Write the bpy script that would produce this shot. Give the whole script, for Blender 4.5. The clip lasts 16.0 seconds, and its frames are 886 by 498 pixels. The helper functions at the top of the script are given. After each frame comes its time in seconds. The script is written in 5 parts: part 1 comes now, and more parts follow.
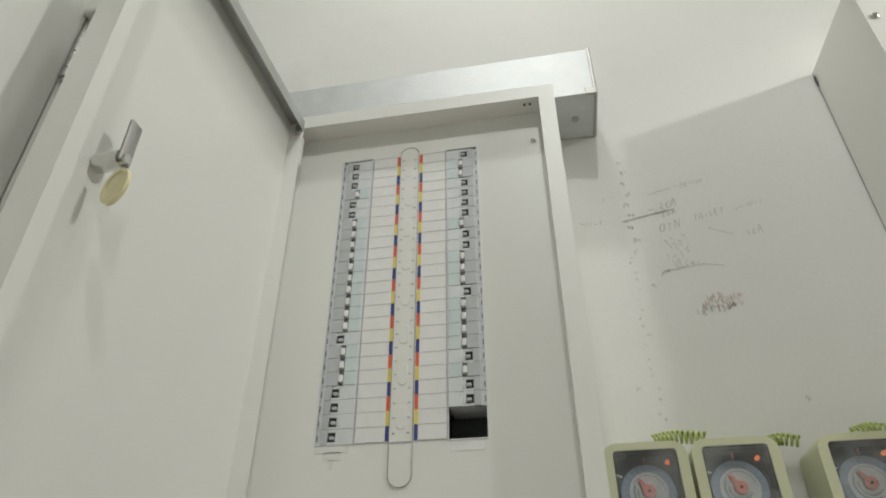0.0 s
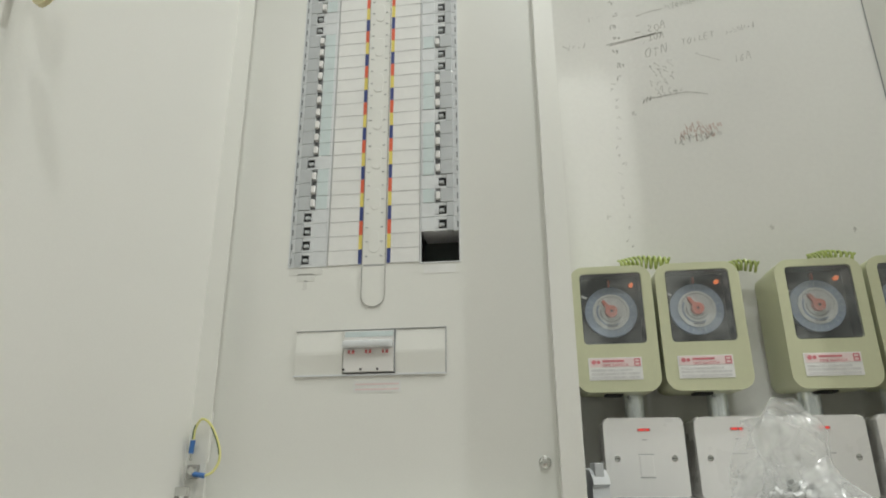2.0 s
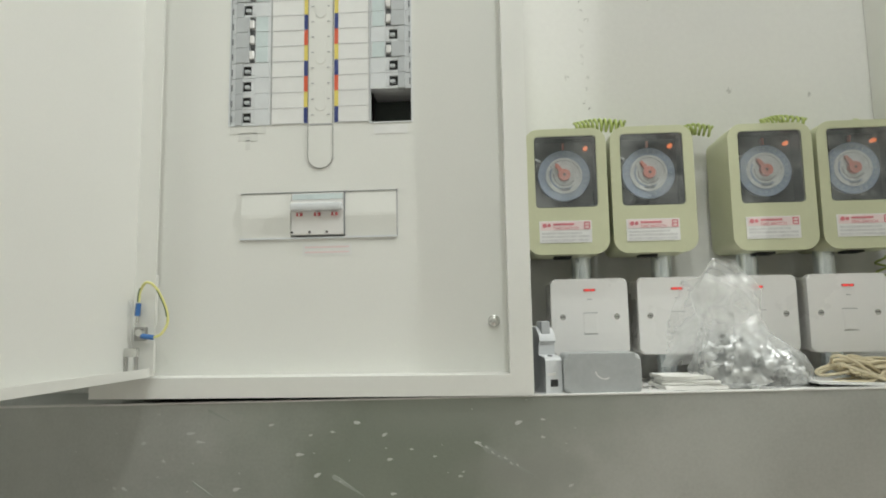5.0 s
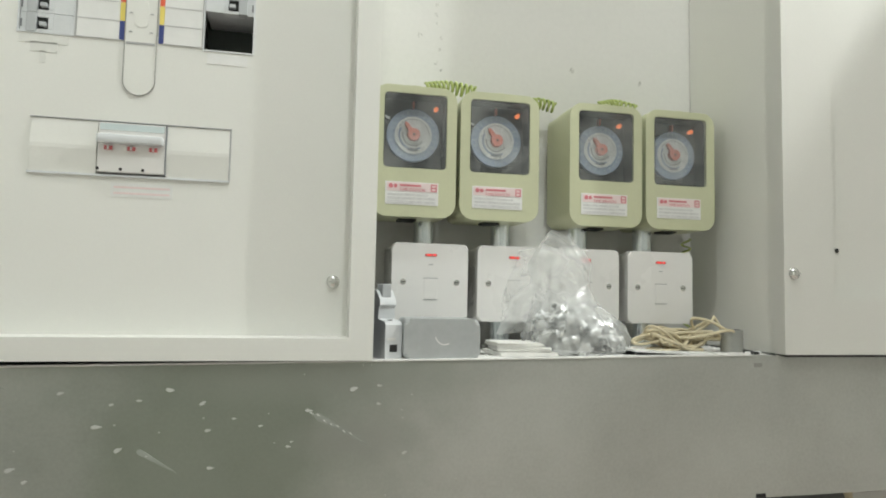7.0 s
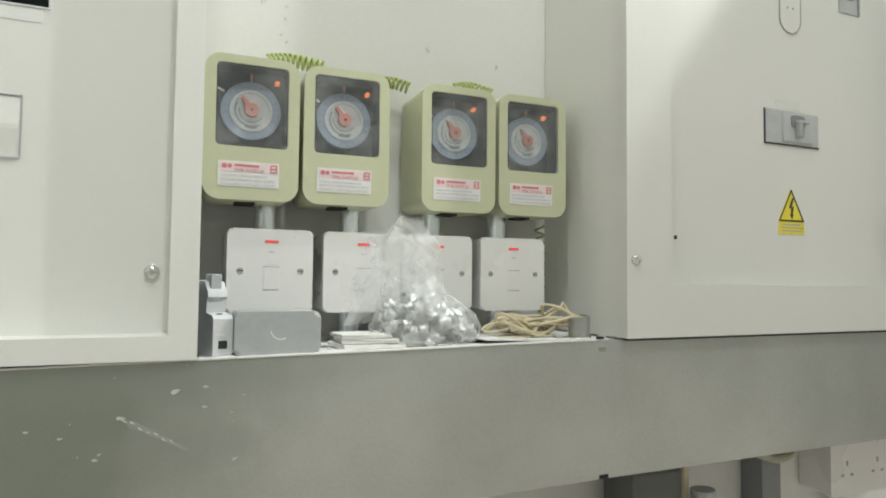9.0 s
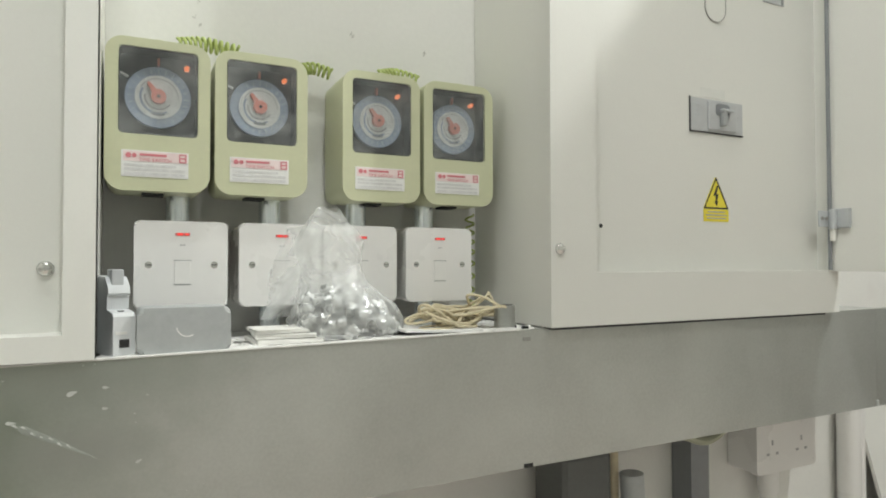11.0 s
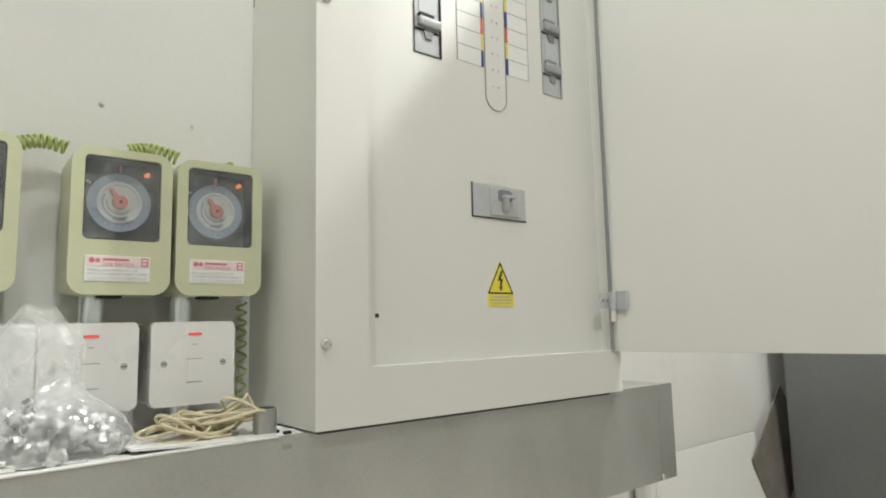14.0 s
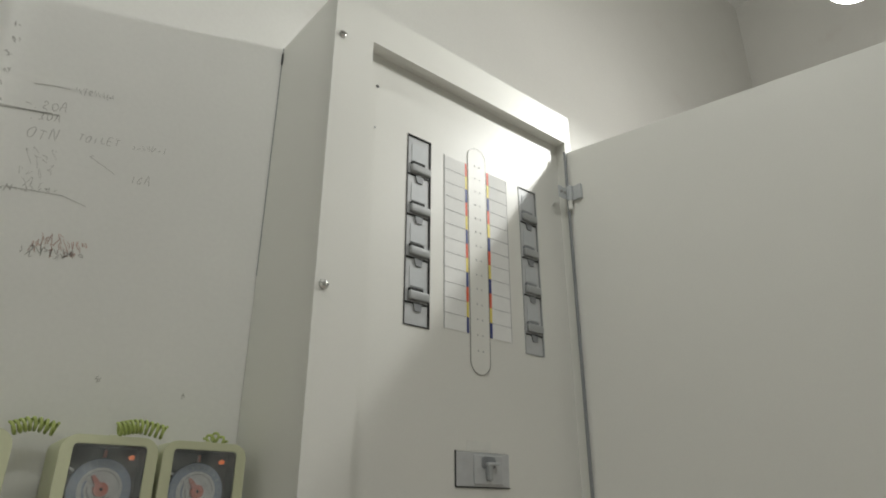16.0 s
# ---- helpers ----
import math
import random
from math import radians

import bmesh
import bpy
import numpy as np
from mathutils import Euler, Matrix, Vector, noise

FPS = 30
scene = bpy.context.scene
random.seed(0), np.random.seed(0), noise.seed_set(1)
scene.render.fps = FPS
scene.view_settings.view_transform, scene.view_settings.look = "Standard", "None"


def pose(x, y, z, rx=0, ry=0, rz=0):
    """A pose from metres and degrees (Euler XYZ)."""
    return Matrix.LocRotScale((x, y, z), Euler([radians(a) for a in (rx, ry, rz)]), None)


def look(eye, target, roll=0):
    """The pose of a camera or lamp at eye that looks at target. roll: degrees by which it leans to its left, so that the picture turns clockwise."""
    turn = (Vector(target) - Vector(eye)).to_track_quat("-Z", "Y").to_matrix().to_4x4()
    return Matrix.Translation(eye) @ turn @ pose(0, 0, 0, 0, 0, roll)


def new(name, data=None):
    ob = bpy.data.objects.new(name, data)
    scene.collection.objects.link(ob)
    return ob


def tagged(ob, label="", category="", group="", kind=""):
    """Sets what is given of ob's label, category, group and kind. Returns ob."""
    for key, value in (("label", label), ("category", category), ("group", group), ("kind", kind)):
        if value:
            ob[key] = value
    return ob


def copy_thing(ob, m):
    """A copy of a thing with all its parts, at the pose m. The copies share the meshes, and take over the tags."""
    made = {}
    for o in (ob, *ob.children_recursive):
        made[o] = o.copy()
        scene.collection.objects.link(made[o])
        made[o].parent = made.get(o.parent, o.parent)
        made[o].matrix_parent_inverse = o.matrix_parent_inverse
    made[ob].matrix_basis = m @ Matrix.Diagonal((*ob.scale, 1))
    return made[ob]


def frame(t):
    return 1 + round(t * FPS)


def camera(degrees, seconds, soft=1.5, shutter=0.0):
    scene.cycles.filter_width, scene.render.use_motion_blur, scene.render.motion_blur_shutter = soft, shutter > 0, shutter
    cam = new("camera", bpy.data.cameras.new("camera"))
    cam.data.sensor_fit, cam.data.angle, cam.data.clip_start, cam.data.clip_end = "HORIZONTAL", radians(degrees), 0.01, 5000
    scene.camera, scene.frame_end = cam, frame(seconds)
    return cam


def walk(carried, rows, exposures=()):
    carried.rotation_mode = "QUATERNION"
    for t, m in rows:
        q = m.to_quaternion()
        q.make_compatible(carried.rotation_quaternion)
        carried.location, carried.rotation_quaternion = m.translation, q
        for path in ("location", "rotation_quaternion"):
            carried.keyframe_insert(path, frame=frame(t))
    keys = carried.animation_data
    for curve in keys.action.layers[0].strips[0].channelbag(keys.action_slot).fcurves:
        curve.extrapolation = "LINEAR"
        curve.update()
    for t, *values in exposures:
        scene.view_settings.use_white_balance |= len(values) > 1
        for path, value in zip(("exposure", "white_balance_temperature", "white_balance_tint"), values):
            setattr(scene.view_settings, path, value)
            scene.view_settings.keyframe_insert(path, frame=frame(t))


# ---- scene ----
cam = camera(69.4, 16.0, soft=1.85)
PATH = [
    (0, (-0.086, -0.773, 0.788), (-0.382, 0.871, 1.889), -0.2),
    (0.5, (-0.087, -0.768, 0.788), (-0.39, 0.929, 1.801), -0.4),
    (1, (-0.088, -0.763, 0.787), (-0.383, 1.003, 1.678), -0.7),
    (1.5, (-0.09, -0.761, 0.79), (-0.35, 1.084, 1.518), -0.6),
    (2, (-0.085, -0.755, 0.787), (-0.349, 1.123, 1.421), -0.4),
    (2.5, (-0.086, -0.753, 0.786), (-0.335, 1.145, 1.367), -0.5),
    (3, (-0.086, -0.748, 0.786), (-0.321, 1.184, 1.247), -0.6),
    (3.5, (-0.088, -0.746, 0.791), (-0.303, 1.217, 1.11), -0.7),
    (5.8, (-0.084, -0.714, 0.785), (-0.051, 1.278, 0.962), -0.4),
    (6, (-0.082, -0.704, 0.784), (0.035, 1.286, 0.944), 0.5),
    (6.5, (-0.096, -0.706, 0.776), (0.184, 1.266, 0.95), 0.9),
    (7, (-0.109, -0.696, 0.779), (0.319, 1.253, 0.914), 1.2),
    (7.5, (-0.111, -0.691, 0.778), (0.421, 1.232, 0.908), 0.4),
    (8, (-0.097, -0.68, 0.779), (0.565, 1.203, 0.906), 0.8),
    (8.5, (-0.078, -0.671, 0.781), (0.665, 1.183, 0.89), 0.7),
    (10.8, (-0.024, -0.683, 0.794), (0.826, 1.126, 0.842), 0.0),
    (11, (-0.02, -0.679, 0.79), (0.869, 1.112, 0.838), -0.1),
    (11.5, (0.001, -0.686, 0.791), (0.997, 1.049, 0.813), -0.2),
    (12, (0.028, -0.688, 0.787), (1.126, 0.984, 0.791), -0.6),
    (12.5, (0.044, -0.687, 0.791), (1.209, 0.939, 0.801), -0.3),
    (13, (0.071, -0.689, 0.802), (1.316, 0.874, 0.881), -1.1),
    (13.5, (0.088, -0.686, 0.807), (1.348, 0.864, 0.923), -1.0),
    (14, (0.09, -0.693, 0.825), (1.34, 0.851, 1.058), -1.2),
    (14.5, (0.089, -0.701, 0.848), (1.341, 0.819, 1.198), -0.9),
    (15, (0.08, -0.712, 0.883), (1.315, 0.775, 1.395), -0.6),
    (15.5, (0.068, -0.735, 0.917), (1.268, 0.712, 1.6), -0.1),
    (16, (0.059, -0.742, 0.932), (1.248, 0.673, 1.697), 0.1),
]
EXPOSURES = [(0, -0.46, 6550, 9), (1.5, -0.30, 6550, 8), (3.5, -0.14, 6500, 7), (7, 0.13, 6450, 7), (8.5, 0.18, 6400, 7), (11, 0.18, 6500, 8), (12.5, 0.25, 6650, 10), (14.0, 0.19, 6550, 9), (14.8, 0.00, 6550, 9),
             (15.5, -0.67, 6550, 10), (16, -0.80, 6600, 9)]
walk(cam, [(t, look(eye, target, roll)) for t, eye, target, roll in PATH], EXPOSURES)

# ---- light ----
world = bpy.data.worlds.new("world")
scene.world = world
world.use_nodes = True
world.node_tree.nodes["Background"].inputs[0].default_value = (0.9, 0.95, 1.0, 1)
world.node_tree.nodes["Background"].inputs[1].default_value = 0.02


LAMP_A = (1.254, -0.533, 1.885)
LAMP_B = (-0.105, -0.60, 2.84)
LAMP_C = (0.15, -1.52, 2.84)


def lamp(name, power, colour, at, size, cone=166, blend=0.78):
    d = bpy.data.lights.new(name, "SPOT")
    d.energy, d.color, d.shadow_soft_size = power, colour, size
    d.spot_size, d.spot_blend = radians(cone), blend
    ob = new(name, d)
    ob.matrix_world = pose(*at)
    return ob


lamp("right_lamp_light", 28, (0.98, 1.0, 0.99), LAMP_A, 0.016, 176, 0.35)
lamp("left_lamp_light", 31, (0.96, 1.0, 0.99), LAMP_B, 0.04)
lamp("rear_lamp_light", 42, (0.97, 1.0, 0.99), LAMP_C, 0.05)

# ---- sizes ----
WALL = 0.075       # face of the back wall
TRUNK_TOP, TRUNK_BOTTOM, TRUNK_FRONT = 0.717, 0.566, -0.086
L_FRONT, L_PANEL = -0.092, -0.060
R_FRONT, R_PANEL = -0.098, -0.077
CEILING = 2.90


# ---- materials ----
def material(name, colour, rough=0.5, metal=0.0, vary=0.08, scale=6.0, fine=140.0, bump=0.02, spec=0.5, wear=None, wear_scale=9.0, wear_at=0.62, wear_soft=0.1, coord="Object"):
    m = bpy.data.materials.new(name)
    m.use_nodes = True
    nt = m.node_tree
    n, l = nt.nodes, nt.links
    b = n["Principled BSDF"]
    b.inputs["Metallic"].default_value = metal
    b.inputs["Specular IOR Level"].default_value = spec
    geo = n.new("ShaderNodeNewGeometry")
    big = n.new("ShaderNodeTexNoise")
    big.inputs["Scale"].default_value, big.inputs["Detail"].default_value = scale, 5
    small = n.new("ShaderNodeTexNoise")
    small.inputs["Scale"].default_value, small.inputs["Detail"].default_value = fine, 3
    for t in (big, small):
        l.new(geo.outputs["Position"], t.inputs["Vector"])
    add = n.new("ShaderNodeMath")
    add.operation = "ADD"
    l.new(big.outputs["Fac"], add.inputs[0])
    half = n.new("ShaderNodeMath")
    half.operation = "MULTIPLY"
    half.inputs[1].default_value = 0.5
    l.new(small.outputs["Fac"], half.inputs[0])
    l.new(half.outputs[0], add.inputs[1])
    ramp = n.new("ShaderNodeMapRange")
    ramp.inputs["From Min"].default_value, ramp.inputs["From Max"].default_value = 0.4, 1.1
    ramp.inputs["To Min"].default_value, ramp.inputs["To Max"].default_value = 1 - vary, 1 + vary
    l.new(add.outputs[0], ramp.inputs["Value"])
    mul = n.new("ShaderNodeVectorMath")
    mul.operation = "SCALE"
    mul.inputs[0].default_value = colour
    l.new(ramp.outputs[0], mul.inputs["Scale"])
    out = mul.outputs[0]
    if wear:
        w = n.new("ShaderNodeTexNoise")
        w.inputs["Scale"].default_value, w.inputs["Detail"].default_value, w.inputs["Roughness"].default_value = wear_scale, 7, 0.65
        l.new(geo.outputs["Position"], w.inputs["Vector"])
        r = n.new("ShaderNodeMapRange")
        r.inputs["From Min"].default_value, r.inputs["From Max"].default_value = wear_at, wear_at + wear_soft
        l.new(w.outputs["Fac"], r.inputs["Value"])
        mix = n.new("ShaderNodeMix")
        mix.data_type = "RGBA"
        l.new(r.outputs[0], mix.inputs["Factor"])
        l.new(out, mix.inputs["A"])
        mix.inputs["B"].default_value = (*wear, 1)
        out = mix.outputs["Result"]
    l.new(out, b.inputs["Base Color"])
    rr = n.new("ShaderNodeMapRange")
    rr.inputs["To Min"].default_value, rr.inputs["To Max"].default_value = rough * 0.85, min(1, rough * 1.15)
    l.new(big.outputs["Fac"], rr.inputs["Value"])
    l.new(rr.outputs[0], b.inputs["Roughness"])
    if bump:
        bp = n.new("ShaderNodeBump")
        bp.inputs["Strength"].default_value, bp.inputs["Distance"].default_value = min(1, bump * 10), 0.001
        l.new(small.outputs["Fac"], bp.inputs["Height"])
        l.new(bp.outputs[0], b.inputs["Normal"])
    return m


def glowing(name, colour, strength, base=(0.3, 0.02, 0.02)):
    m = material(name, base, 0.3, bump=0)
    b = m.node_tree.nodes["Principled BSDF"]
    b.inputs["Emission Color"].default_value, b.inputs["Emission Strength"].default_value = (*colour, 1), strength
    return m


def clear(name, colour, rough, alpha, ior=1.45, bump=0.0, scale=40, glare_veil=0.0):
    """A thin clear film or pane: gloss over a mostly open sheet."""
    m = bpy.data.materials.new(name)
    m.use_nodes = True
    nt = m.node_tree
    n, l = nt.nodes, nt.links
    n.remove(n["Principled BSDF"])
    o = n["Material Output"]
    tr, gl, di, mx, m2, fr = (n.new("ShaderNode" + k) for k in ("BsdfTransparent", "BsdfGlossy", "BsdfDiffuse", "MixShader", "MixShader", "Fresnel"))
    tr.inputs[0].default_value = (*colour, 1)
    di.inputs[0].default_value = (0.8, 0.82, 0.8, 1)
    gl.inputs["Roughness"].default_value = rough
    fr.inputs["IOR"].default_value = ior
    mx.inputs[0].default_value = alpha
    l.new(tr.outputs[0], mx.inputs[1]), l.new(di.outputs[0], mx.inputs[2])
    l.new(fr.outputs[0], m2.inputs[0]), l.new(mx.outputs[0], m2.inputs[1]), l.new(gl.outputs[0], m2.inputs[2])
    l.new(m2.outputs[0], o.inputs[0])
    # uneven white veil in the colour stands in for reflections hazing the pane
    if glare_veil:
        t, g, r = n.new("ShaderNodeTexNoise"), n.new("ShaderNodeNewGeometry"), n.new("ShaderNodeMapRange")
        t.inputs["Scale"].default_value, t.inputs["Detail"].default_value, t.inputs["Roughness"].default_value = 34, 6, 0.7
        r.inputs["From Min"].default_value, r.inputs["From Max"].default_value = 0.42, 0.72
        r.inputs["To Min"].default_value, r.inputs["To Max"].default_value = alpha, alpha + glare_veil
        l.new(g.outputs["Position"], t.inputs["Vector"]), l.new(t.outputs["Fac"], r.inputs["Value"]), l.new(r.outputs[0], mx.inputs[0])
    if bump:
        t, bp, g = n.new("ShaderNodeTexNoise"), n.new("ShaderNodeBump"), n.new("ShaderNodeNewGeometry")
        t.inputs["Scale"].default_value, t.inputs["Detail"].default_value = scale, 4
        l.new(g.outputs["Position"], t.inputs["Vector"]), l.new(t.outputs["Fac"], bp.inputs["Height"])
        bp.inputs["Strength"].default_value, bp.inputs["Distance"].default_value = bump, 0.01
        l.new(bp.outputs[0], gl.inputs["Normal"]), l.new(bp.outputs[0], fr.inputs["Normal"])
    return m


M_WALL = material("wall_paint", (0.75, 0.745, 0.71), 0.7, vary=0.05, scale=3.5, fine=160, bump=0.012, wear=(0.72, 0.705, 0.67), wear_scale=5, wear_at=0.63)
M_CEIL = material("ceiling_paint", (0.86, 0.86, 0.84), 0.8, vary=0.05)
M_FAR = material("dimmed_unseen_wall_paint", (0.50, 0.51, 0.48), 0.7, vary=0.06, scale=3, bump=0.01)
M_FLOOR = material("floor_tile", (0.66, 0.58, 0.53), 0.4, vary=0.12, scale=4)
M_CONC = material("painted_concrete", (0.68, 0.67, 0.63), 0.7, vary=0.1, scale=9, bump=0.06)
M_ENAMEL_L = material("white_enamel", (0.80, 0.80, 0.758), 0.38, vary=0.025, scale=4, fine=420, bump=0.003)
M_ENAMEL_R = material("ivory_enamel", (0.74, 0.735, 0.69), 0.42, vary=0.03, scale=4, fine=420, bump=0.003)
M_GALV = material("galvanised_steel", (0.46, 0.47, 0.45), 0.42, metal=0.75, vary=0.16, scale=14, fine=90, bump=0.012, wear=(0.66, 0.67, 0.64), wear_scale=6, wear_at=0.64)
M_GALV_DULL = material("dull_greenish_galvanised_steel", (0.49, 0.50, 0.47), 0.42, metal=0.65, vary=0.15, scale=9.0, fine=300, bump=0.003, wear=(0.57, 0.58, 0.55), wear_scale=3.6, wear_at=0.50, wear_soft=0.3)
M_GALV_NEW = material("bright_spangled_galvanised_steel", (0.62, 0.635, 0.63), 0.60, metal=0.62, vary=0.10, scale=22, fine=240, bump=0.006, wear=(0.70, 0.71, 0.70), wear_scale=14, wear_at=0.50, wear_soft=0.25)
M_PIPE = material("zinc_conduit", (0.84, 0.89, 0.91), 0.24, metal=0.75, vary=0.1, scale=40, bump=0.01)
M_DUST = material("plaster_dust", (0.78, 0.77, 0.74), 0.95, vary=0.15, scale=50, fine=300, bump=0.08)
M_SPOT = material("paint_spatter", (0.60, 0.615, 0.585), 0.8, vary=0.05)
M_PLATE = material("white_moulded_plastic", (0.83, 0.82, 0.80), 0.28, vary=0.02, scale=12, bump=0.004)
M_STREAK = material("dried_paint_smear", (0.35, 0.37, 0.335), 0.75, vary=0.15, scale=40)
M_GREEN = material("pale_green_plastic", (0.58, 0.595, 0.405), 0.33, vary=0.05, scale=10, fine=260, bump=0.006)
M_DARK = material("dark_dial_plate", (0.055, 0.057, 0.06), 0.5, vary=0.3, scale=60, wear=(0.11, 0.11, 0.11), wear_scale=70, wear_at=0.6)
M_BLACK = material("black_gap", (0.015, 0.016, 0.015), 0.7, vary=0.1)
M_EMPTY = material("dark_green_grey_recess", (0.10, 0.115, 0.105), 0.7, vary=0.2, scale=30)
M_DIAL = material("blue_grey_dial", (0.36, 0.42, 0.54), 0.45, vary=0.06, scale=60)
M_DIALW = material("white_dial", (0.78, 0.78, 0.76), 0.45, vary=0.04, scale=60)
M_ORANGE = material("orange_pointer", (0.68, 0.24, 0.19), 0.4, vary=0.05)
M_REDINK = material("red_print", (0.62, 0.16, 0.17), 0.6, vary=0.1)
M_REDLAB = material("label_red_print", (0.63, 0.20, 0.23), 0.6, vary=0.15, scale=90)
M_PINK = material("pale_red_print", (0.82, 0.68, 0.67), 0.6, vary=0.05)
M_GREYINK = material("grey_print", (0.42, 0.42, 0.42), 0.6, vary=0.05)
M_LABGREY = material("pale_grey_print", (0.66, 0.66, 0.65), 0.6, vary=0.15, scale=260)
M_FAINT = material("faint_grey_print", (0.60, 0.60, 0.60), 0.6, vary=0.05)
M_INK = material("black_print", (0.03, 0.03, 0.03), 0.6, vary=0.05)
M_PAPER = material("paper_label", (0.80, 0.80, 0.78), 0.7, vary=0.04, scale=40)
M_CARD = material("torn_card", (0.79, 0.78, 0.74), 0.85, vary=0.12, scale=25, bump=0.05)
M_BREAKER = material("light_grey_breaker", (0.70, 0.72, 0.73), 0.4, vary=0.05, scale=60)
M_BREAKERD = material("mid_grey_breaker", (0.50, 0.52, 0.53), 0.45, vary=0.06, scale=60)
M_BLUEWIN = material("pale_blue_label", (0.62, 0.70, 0.70), 0.35, vary=0.06, scale=60)
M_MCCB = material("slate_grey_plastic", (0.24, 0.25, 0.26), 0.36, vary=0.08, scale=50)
M_MCCBL = material("smoke_grey_plastic", (0.50, 0.51, 0.515), 0.35, vary=0.08, scale=50)
M_TOGGLE = material("mid_grey_toggle", (0.36, 0.37, 0.37), 0.35, vary=0.08, scale=60)
M_RED = material("red_marker", (0.75, 0.13, 0.06), 0.5, vary=0.05)
M_YEL = material("yellow_marker", (0.80, 0.66, 0.16), 0.5, vary=0.05)
M_BLU = material("blue_marker", (0.04, 0.06, 0.22), 0.5, vary=0.05)
M_SIGN = material("yellow_sign", (0.82, 0.70, 0.06), 0.45, vary=0.05, scale=40)
M_GREYBOX = material("grey_plastic_box", (0.44, 0.46, 0.46), 0.42, vary=0.1, scale=25, fine=200, bump=0.01, wear=(0.60, 0.60, 0.58), wear_scale=22, wear_at=0.62)
M_CREAMT = material("yellowed_tag", (0.80, 0.74, 0.46), 0.5, vary=0.06, scale=40)
M_CORD = material("cream_cord", (0.68, 0.60, 0.42), 0.7, vary=0.12, scale=60)
M_CHROME = material("nickel_plate", (0.70, 0.70, 0.68), 0.22, metal=1.0, vary=0.06, scale=80, bump=0)
M_STEEL = material("dull_steel", (0.42, 0.41, 0.39), 0.5, metal=0.8, vary=0.12, scale=60)
M_NUT = material("zinc_fittings", (0.68, 0.69, 0.68), 0.36, metal=0.45, vary=0.25, scale=90)
M_WIREY = material("yellow_earth_sleeve", (0.76, 0.74, 0.30), 0.45, vary=0.05)
M_WIREG = material("green_earth_sleeve", (0.07, 0.13, 0.05), 0.45, vary=0.05)
M_CURLY = material("lime_curly_cable", (0.42, 0.49, 0.16), 0.45, vary=0.12, scale=60)
M_CABLE = material("dusty_cable_sheath", (0.40, 0.41, 0.30), 0.6, vary=0.15, scale=60)
M_BLUE = material("blue_crimp", (0.05, 0.16, 0.42), 0.4, vary=0.05)
M_TAPE = material("clear_tape_on_enamel", (0.76, 0.76, 0.72), 0.22, vary=0.04, scale=60, bump=0)
M_SLATE = material("dark_grey_steel_cabinet", (0.115, 0.12, 0.115), 0.5, vary=0.15, scale=5, bump=0.02)
M_RUST = material("rusty_steel_plate", (0.19, 0.175, 0.15), 0.7, metal=0.2, vary=0.3, scale=22, bump=0.05, wear=(0.23, 0.15, 0.11), wear_scale=18, wear_at=0.56)
M_PENCIL = material("pencil_mark", (0.46, 0.45, 0.42), 0.7, vary=0.4, scale=200)
M_BROWN = material("reddish_scribble", (0.52, 0.36, 0.31), 0.7, vary=0.3, scale=200)
M_NEON = glowing("neon_lens", (1.0, 0.08, 0.06), 0.8)
M_AMBER = glowing("amber_lens", (1.0, 0.25, 0.08), 0.7, (0.5, 0.1, 0.02))
M_TUBE = glowing("lamp_glow", (1.0, 0.98, 0.94), 42.0, (0.8, 0.8, 0.8))
M_GLASS = clear("clear_window", (0.97, 0.98, 0.98), 0.10, 0.03, 1.40, glare_veil=0.16)


def polythene(name):
    """Thin crumpled polythene: mostly open, a little milky, with sharp small glints."""
    m = bpy.data.materials.new(name)
    m.use_nodes = True
    n, l = m.node_tree.nodes, m.node_tree.links
    n.remove(n["Principled BSDF"])
    tr, tl, df, gl, a1, a2, a3 = (n.new("ShaderNode" + k) for k in ("BsdfTransparent", "BsdfTranslucent", "BsdfDiffuse", "BsdfGlossy", "MixShader", "MixShader", "MixShader"))
    for k in (tl, df):
        k.inputs[0].default_value = (0.92, 0.93, 0.92, 1)
    gl.inputs["Roughness"].default_value = 0.12
    t, g, bp, r = n.new("ShaderNodeTexNoise"), n.new("ShaderNodeNewGeometry"), n.new("ShaderNodeBump"), n.new("ShaderNodeMapRange")
    t.inputs["Scale"].default_value, t.inputs["Detail"].default_value, t.inputs["Distortion"].default_value = 26, 4, 0.6
    l.new(g.outputs["Position"], t.inputs["Vector"]), l.new(t.outputs["Fac"], bp.inputs["Height"])
    bp.inputs["Strength"].default_value, bp.inputs["Distance"].default_value = 0.7, 0.014
    l.new(bp.outputs[0], gl.inputs["Normal"])
    r.inputs["From Min"].default_value, r.inputs["From Max"].default_value = 0.4, 0.7
    r.inputs["To Min"].default_value, r.inputs["To Max"].default_value = 0.24, 0.58
    l.new(t.outputs["Fac"], r.inputs["Value"])
    a1.inputs[0].default_value = 0.5
    l.new(tl.outputs[0], a1.inputs[1]), l.new(df.outputs[0], a1.inputs[2])
    l.new(r.outputs[0], a2.inputs[0]), l.new(tr.outputs[0], a2.inputs[1]), l.new(a1.outputs[0], a2.inputs[2])
    a3.inputs[0].default_value = 0.06
    l.new(a2.outputs[0], a3.inputs[1]), l.new(gl.outputs[0], a3.inputs[2])
    l.new(a3.outputs[0], n["Material Output"].inputs[0])
    return m


